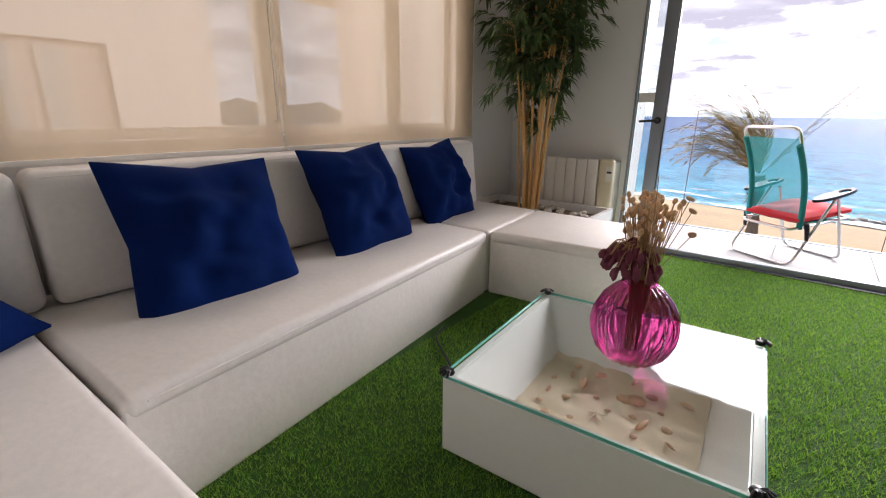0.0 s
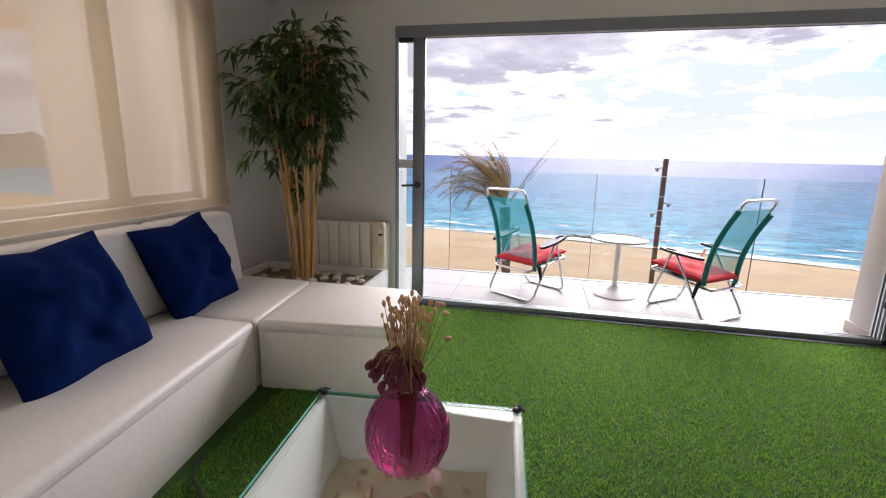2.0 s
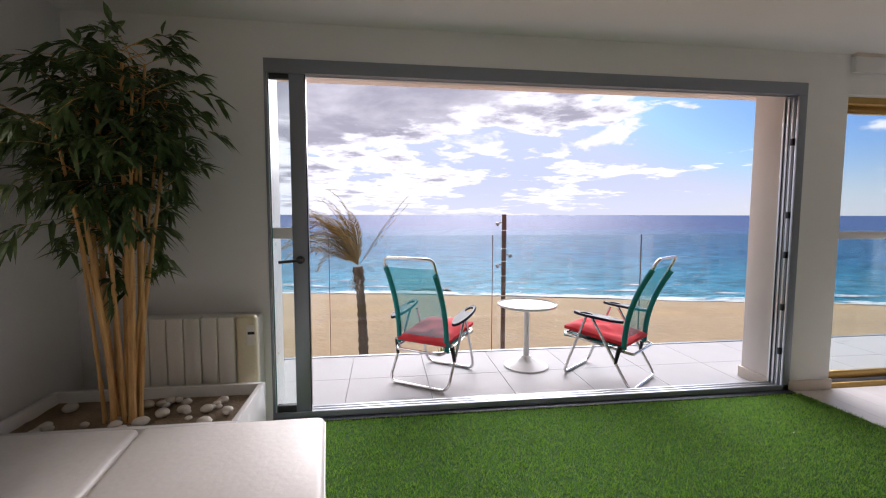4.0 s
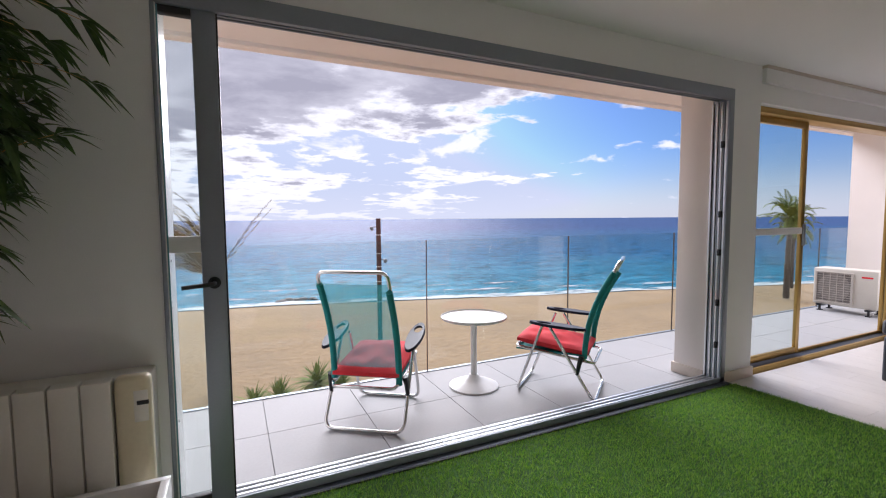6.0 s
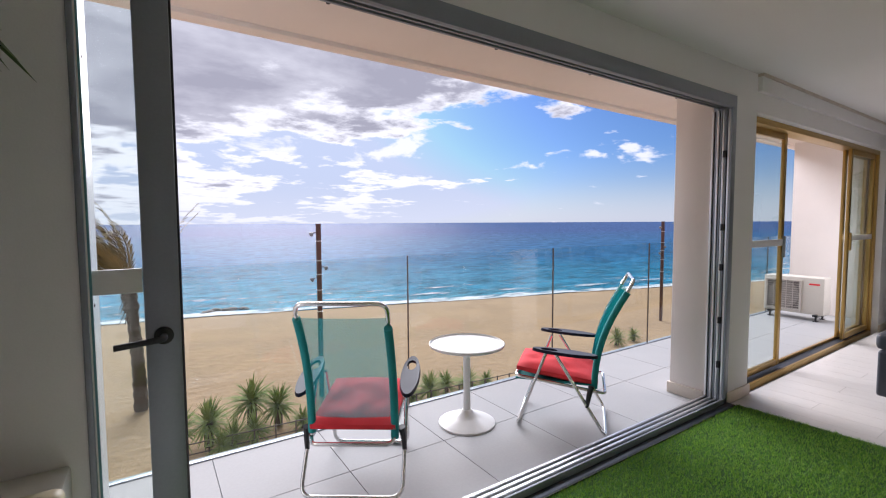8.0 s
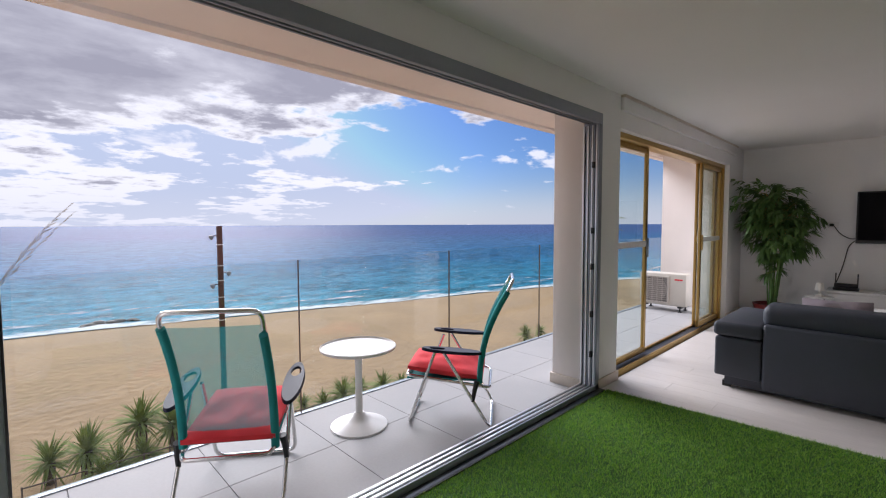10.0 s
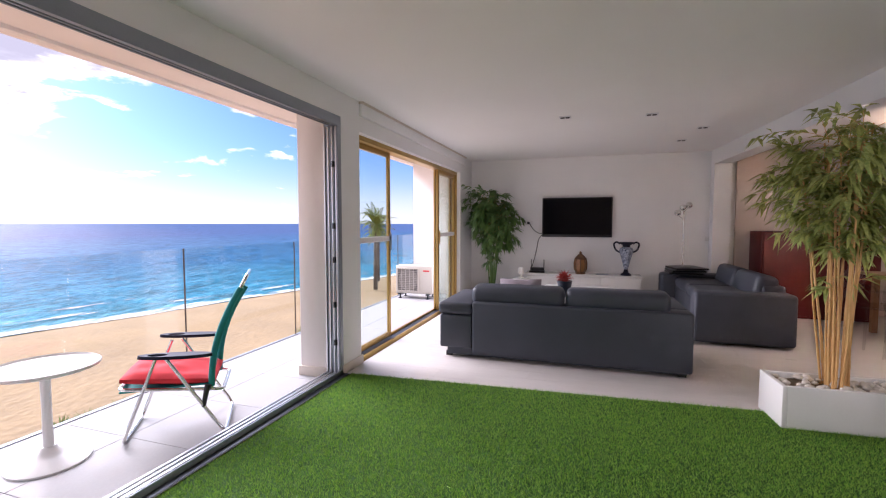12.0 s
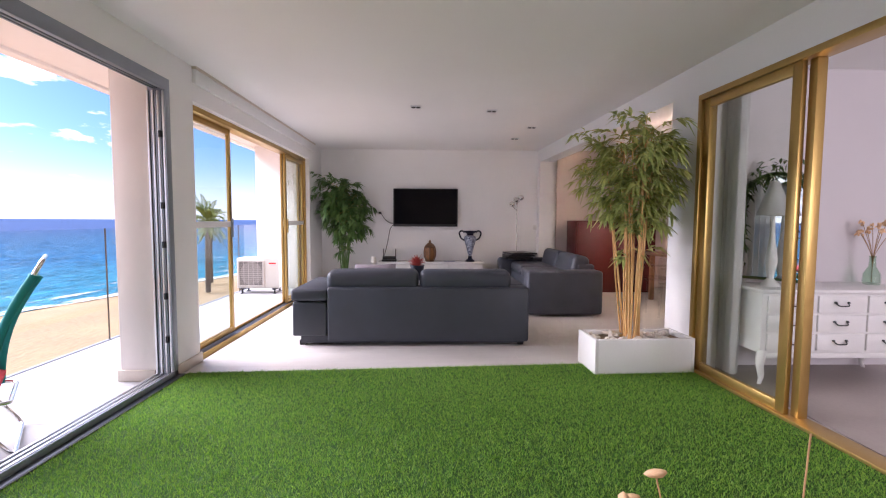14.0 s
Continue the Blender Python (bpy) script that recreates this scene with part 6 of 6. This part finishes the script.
# dining room beyond the passage
redc = thing("red_cabinet", "glossy dark red cabinet against the dining room wall", "cabinet", 3.95, -5.2, 0)
REDG = mat("glossy_red_lacquer", (0.10, 0.006, 0.007), 0.4, var=0.15, scale=5)
part("body", boxes((-0.2, 0.32, -0.7, 0.7, 0.0, 1.25), bevel=0.01), REDG, redc)
for s in (-0.68, 0.01):
    part("door", boxes((-0.22, -0.2, s, s + 0.67, 0.04, 1.21), bevel=0.004), REDG, redc)
dt = thing("dining_table", "glass-topped dining table with a wooden edge", "table", 2.2, -5.9, 0)
CLEAR = glass_mat("clear_acrylic", (0.93, 0.93, 0.93), 0.05)
WOODT = mat("warm_wood", (0.32, 0.17, 0.08), 0.45, var=0.2, scale=6, fine=60, stretch=(1, 6, 1))
part("tabletop", boxes((-1.0, 1.0, -0.5, 0.5, 0.72, 0.76), bevel=0.008), WOODT, dt)
for sx in (-0.9, 0.84):
    for sy in (-0.42, 0.36):
        part("leg", boxes((sx, sx + 0.06, sy, sy + 0.06, 0, 0.72)), WOODT, dt)
def ghost_chair(x, y, turn):
    t = thing("acrylic_chair", "clear acrylic armchair at the dining table", "chair", x, y, 0, turn, "clear dining chairs")
    part("seat", boxes((-0.24, 0.24, -0.22, 0.22, 0.44, 0.455), bevel=0.005), CLEAR, t)
    bm = bmesh.new()
    lathe(bm, [(0.235, 0.0), (0.235, 0.008)], 32)
    bmesh.ops.transform(bm, matrix=pose(0, -0.23, 0.70, 80), verts=bm.verts)
    part("backrest", bm, CLEAR, t)
    for sx in (-0.21, 0.21):
        for sy in (-0.19, 0.19):
            bm = bmesh.new()
            tube(bm, [(sx, sy, 0.445), (sx * 1.08, sy * 1.1, 0.0)], 0.018, 8, r1=0.013)
            part("leg", bm, CLEAR, t)
        bm = bmesh.new()
        tube(bm, bend([(sx * 1.05, -0.2, 0.64), (sx * 1.15, 0.1, 0.64), (sx * 1.1, 0.15, 0.45)], 0.06, 4), 0.014, 8)
        part("arm", bm, CLEAR, t)
ghost_chair(1.5, -5.15, 180)
ghost_chair(2.3, -5.15, 180)
ghost_chair(0.95, -5.9, -90)

pend = thing("pendant_lamp", "warm lit pendant lamp hanging over the dining table", "lamp", 1.55, -5.6, 1.72)
bm = bmesh.new()
lathe(bm, [(0.17, 0.0), (0.09, 0.16), (0.03, 0.2), (0.026, 0.195), (0.085, 0.155), (0.165, 0.0)], 28)
part("shade", bm, CURTAIN, pend)
bm = bmesh.new()
tube(bm, [(0, 0, 0.19), (0, 0, CZ - 1.72)], 0.004, 6)
part("cord", bm, BLACK, pend)
pl = bpy.data.lights.new("pendant_bulb", "POINT")
pl.energy, pl.color, pl.shadow_soft_size = 170, (1.0, 0.78, 0.55), 0.05
new("pendant_bulb", pl).location = (1.55, -5.6, 1.79)

# bedroom behind the gold doors
dr = thing("dresser", "white French style dresser with curved legs and drawers", "dresser", -0.375, -5.13, 0, 90)
dr.scale = (1.0, 0.9, 0.93)
DW = 1.22
part("top", boxes((-0.02 - DW / 2, DW / 2 + 0.02, -0.24, 0.27, 0.76, 0.79), bevel=0.008), ENAMEL, dr)
part("body", boxes((-DW / 2, DW / 2, -0.22, 0.24, 0.26, 0.758), bevel=0.006), ENAMEL, dr)
for i in range(3):
    for j in range(3):
        x0 = -DW / 2 + 0.035 + i * 0.388
        z0 = 0.285 + j * 0.157
        d = part("drawer", boxes((x0, x0 + 0.368, 0.235, 0.256, z0, z0 + 0.14), bevel=0.006), ENAMEL, dr)
        bm = bmesh.new()
        tube(bm, bend([(x0 + 0.145, 0.258, z0 + 0.085), (x0 + 0.155, 0.285, z0 + 0.06), (x0 + 0.235, 0.285, z0 + 0.06), (x0 + 0.245, 0.258, z0 + 0.085)], 0.02, 3), 0.005, 6)
        for q in (0.145, 0.245):
            lathe(bm, [(0.012, -0.004), (0.008, 0.008), (0, 0.01)], 8, (x0 + q, 0.262, z0 + 0.085))
        part("pull", bm, BLACK, d, "dark curled metal pull")
part("apron", boxes((-DW / 2 + 0.05, DW / 2 - 0.05, 0.20, 0.235, 0.215, 0.262), bevel=0.012), ENAMEL, dr)
for sx in (-1, 1):
    for sy in (-0.2, 0.22):
        bm = bmesh.new()
        x = sx * (DW / 2 - 0.03)
        tube(bm, bend([(x, sy, 0.28), (x + sx * 0.03, sy + 0.02, 0.18), (x - sx * 0.005, sy, 0.06), (x + sx * 0.02, sy + 0.01, 0.0)], 0.08, 5), 0.035, 10, r1=0.014)
        part("leg", bm, ENAMEL, dr)
MIRROR = mat("mirror_silver", (0.9, 0.9, 0.9), 0.02, 1.0, var=0.0, bump=0)
mi = thing("arched_mirror", "arched mirror in a dark leafy frame on the dresser", "mirror", -0.30, -4.80, 0.735, 36)
bm = bmesh.new()
pts = [(0.2, 0.0), (0.2, 0.34), (0.2, 0.66)] + [(0.2 * math.cos(a * math.pi / 12), 0.66 + 0.2 * math.sin(a * math.pi / 12)) for a in range(1, 12)] + [(-0.2, 0.66), (-0.2, 0.34), (-0.2, 0.0)]
f0 = [bm.verts.new((x, 0.0, z + 0.05)) for x, z in pts]
f1 = [bm.verts.new((x, -0.012, z + 0.05)) for x, z in pts]
bm.faces.new(f0)
bm.faces.new(f1[::-1])
for k in range(len(pts)):
    j = (k + 1) % len(pts)
    bm.faces.new((f0[k], f1[k], f1[j], f0[j]))
part("mirror_glass", bm, MIRROR, mi)
verts, faces = [], []
random.seed(77)
bm = bmesh.new()
tube(bm, [(x * 1.06, 0.0, z + 0.04) for x, z in pts], 0.016, 8, closed=True)
part("frame", bm, LEAFD, mi)
for x, z in pts * 14:
    o = Vector((x * 1.08 + random.uniform(-0.03, 0.03), random.uniform(-0.01, 0.03), z + 0.05 + random.uniform(-0.1, 0.1)))
    leaf_at(verts, faces, o, Vector((random.uniform(-1, 1), random.uniform(-0.3, 0.6), random.uniform(-1, 1))), random.uniform(0.05, 0.1), 0.012)
ob = tagged(raw("leaf_garland", [tuple(v) for v in verts], faces, LEAFD), kind="stuff")
ob.parent = mi
tl = thing("table_lamp", "table lamp with a white pleated cone shade", "lamp", -0.40, -4.72, 0.735)
bm = bmesh.new()
lathe(bm, [(0.07, 0), (0.06, 0.02), (0.022, 0.06), (0.045, 0.20), (0.02, 0.38), (0.012, 0.56)], 20)
part("base", bm, ENAMEL, tl)
bm = bmesh.new()
lathe(bm, [(0.115, 0.56), (0.065, 0.72), (0.028, 0.83), (0.025, 0.83), (0.061, 0.72), (0.111, 0.562)], 28, (0, 0, 0), 0.02, 14)
part("shade", bm, CURTAIN, tl)
bv = thing("glass_bottle_vase", "clear glass bottle vase with dried blossoms", "vase", -0.32, -5.63, 0.735)
bm = bmesh.new()
lathe(bm, [(0.05, 0), (0.06, 0.02), (0.055, 0.09), (0.025, 0.15), (0.02, 0.22), (0.024, 0.235), (0.021, 0.235), (0.017, 0.22), (0.02, 0.15), (0.05, 0.09), (0.052, 0.02), (0.0, 0.008)], 24)
part("glass_body", bm, glass_mat("clear_bottle", (0.82, 0.90, 0.84), 0.02), bv)
bm, bq = bmesh.new(), bmesh.new()
for k in range(9):
    a = k * 2.4
    tip = Vector((0.11 * math.cos(a), 0.05 * math.sin(a), 0.42 + 0.03 * (k % 4)))
    tube(bm, bend([(0, 0, 0.02), (0, 0, 0.24), tip], 0.1, 3), 0.0022, 5)
    for _ in range(6):
        blob(bq, tip + Vector([random.uniform(-0.025, 0.025) for _ in range(3)]), random.uniform(0.01, 0.018), 0.6)
part("stems", bm, STEM, bv)
part("blossoms", bq, STRAW, bv)
cu = thing("curtain", "white voile curtain gathered beside the gold door", "curtain", -0.29, -4.46, 0)
bm = bmesh.new()
g = []
for i in range(61):
    u = i / 60
    g.append([bm.verts.new((-0.13 + 0.26 * u, 0.045 * math.sin(u * 40) + 0.008 * math.sin(u * 71), z)) for z in (0.02, 0.7, 1.4, 2.3)])
for a, c in zip(g, g[1:]):
    for j in range(3):
        bm.faces.new((a[j], c[j], c[j + 1], a[j + 1]))
part("cloth", bm, CURTAIN, cu)

# ---- artificial turf ----
TX0, TX1, TY1 = -5.2, -0.315, -0.070
bm = bmesh.new()
vs = [bm.verts.new(p) for p in ((TX0, inner_y(TX0) + 0.01, 0.0), (-0.06, inner_y(-0.06) + 0.01, 0.0), (TX1, TY1, 0.0), (TX0, TY1, 0.0))]
f = bm.faces.new(vs)
ex = bmesh.ops.extrude_face_region(bm, geom=[f])
bmesh.ops.translate(bm, vec=(0, 0, 0.008), verts=[v for v in ex["geom"] if isinstance(v, bmesh.types.BMVert)])
turf = solid("turf_mat", bm, TURF, "green artificial turf laid over the floor", "artificial grass", kind="structure")
rng = np.random.default_rng(7)
N = 420000
bx = rng.uniform(TX0 + 0.95, -0.06, N)
by = rng.uniform(-4.45, TY1, N)
keep = (by > INY + SLOPE * bx + 0.02) & (bx < -0.315 - 0.062 * by) & ~((bx < -4.13) & (by > -0.86)) & ~((bx < -4.40) & (by < -0.8)) & ~((bx > -0.35) & (by < -3.34))
bx, by = bx[keep], by[keep]
N = len(bx)
ang = rng.uniform(0, 2 * np.pi, N)
hh = rng.uniform(0.009, 0.023, N)
ln = rng.uniform(0.004, 0.018, N)
la = rng.uniform(0, 2 * np.pi, N)
ww = rng.uniform(0.0011, 0.0022, N)
V = np.zeros((N, 3, 3))
V[:, 0] = np.stack([bx - ww * np.cos(ang), by - ww * np.sin(ang), np.full(N, 0.006)], 1)
V[:, 1] = np.stack([bx + ww * np.cos(ang), by + ww * np.sin(ang), np.full(N, 0.006)], 1)
V[:, 2] = np.stack([bx + ln * np.cos(la), by + ln * np.sin(la), 0.006 + hh], 1)
me = bpy.data.meshes.new("turf_blades")
me.vertices.add(N * 3)
me.vertices.foreach_set("co", V.reshape(-1))
me.loops.add(N * 3)
me.loops.foreach_set("vertex_index", np.arange(N * 3))
me.polygons.add(N)
me.polygons.foreach_set("loop_start", np.arange(0, N * 3, 3))
me.update()
m = bpy.data.materials.new("turf_blade")
m.use_nodes = True
nt = m.node_tree
b = nt.nodes["Principled BSDF"]
gi = nt.nodes.new("ShaderNodeNewGeometry")
cr = nt.nodes.new("ShaderNodeValToRGB")
cr.color_ramp.elements[0].color, cr.color_ramp.elements[1].color = (0.075, 0.265, 0.02, 1), (0.34, 0.545, 0.065, 1)
nt.links.new(gi.outputs["Random Per Island"], cr.inputs[0])
nt.links.new(cr.outputs[0], b.inputs["Base Color"])
b.inputs["Roughness"].default_value = 0.5
glow_through = nt.nodes.new("ShaderNodeBsdfTranslucent")
nt.links.new(cr.outputs[0], glow_through.inputs[0])
blade_mix = nt.nodes.new("ShaderNodeMixShader")
blade_mix.inputs[0].default_value = 0.42
nt.links.new(b.outputs[0], blade_mix.inputs[1])
nt.links.new(glow_through.outputs[0], blade_mix.inputs[2])
nt.links.new(blade_mix.outputs[0], nt.nodes["Material Output"].inputs[0])
me.materials.append(m)
tagged(new("turf_blades", me), "short green artificial grass blades", "artificial grass", kind="stuff")

# ---- balcony tiles ----
slab_tiles = bpy.data.objects["balcony_slab"]
shared = {}
for i in range(-9, 14):
    for j in range(2):
        x0, y0 = -3.70 + 0.647 * i, (0.145, 0.782)[j]
        if x0 + 0.65 < -8 or (x0 + 0.65 < -4.15 and j == 0) or (j == 0 and x0 > 3.5):
            continue
        if j not in shared:
            d = (0.637, 0.59)[j]
            bm = boxes((0.0015, 0.6455, 0.0015, d - 0.0015, -0.014, 0.0), bevel=0.0015, seg=1)
            me = bpy.data.meshes.new("tile")
            bm.to_mesh(me)
            bm.free()
            me.materials.append(TILE)
            shared[j] = me
        tob = new("tile", shared[j])
        tob.location = (x0, y0, BZ)
        tob.parent = slab_tiles

# ---- lounge floor planks ----
floor_ob = bpy.data.objects["floor"]
plank_mesh = {}
for i in range(24):
    x0 = -0.34 + 0.196 * i
    for j in range(4):
        y1 = 0.0 - 1.2 * j + (0.4 if i % 3 == 1 else 0.8 if i % 3 == 2 else 0.0)
        a, b = max(-4.10, y1 - 1.2), min(-0.018, y1)
        w = min(0.196, XT - 0.018 - x0)
        if b - a < 0.05 or w < 0.03:
            continue
        key = (round(b - a, 3), round(w, 3))
        if key not in plank_mesh:
            bm = boxes((0.0005, key[1] - 0.0005, 0.0005, key[0] - 0.0005, 0.0, 0.003), bevel=0.0006, seg=1)
            me = bpy.data.meshes.new("plank")
            bm.to_mesh(me)
            bm.free()
            me.materials.append(PORCELAIN)
            plank_mesh[key] = me
        pob = new("plank", plank_mesh[key])
        pob.location = (x0, a, 0.0)
        pob.parent = floor_ob
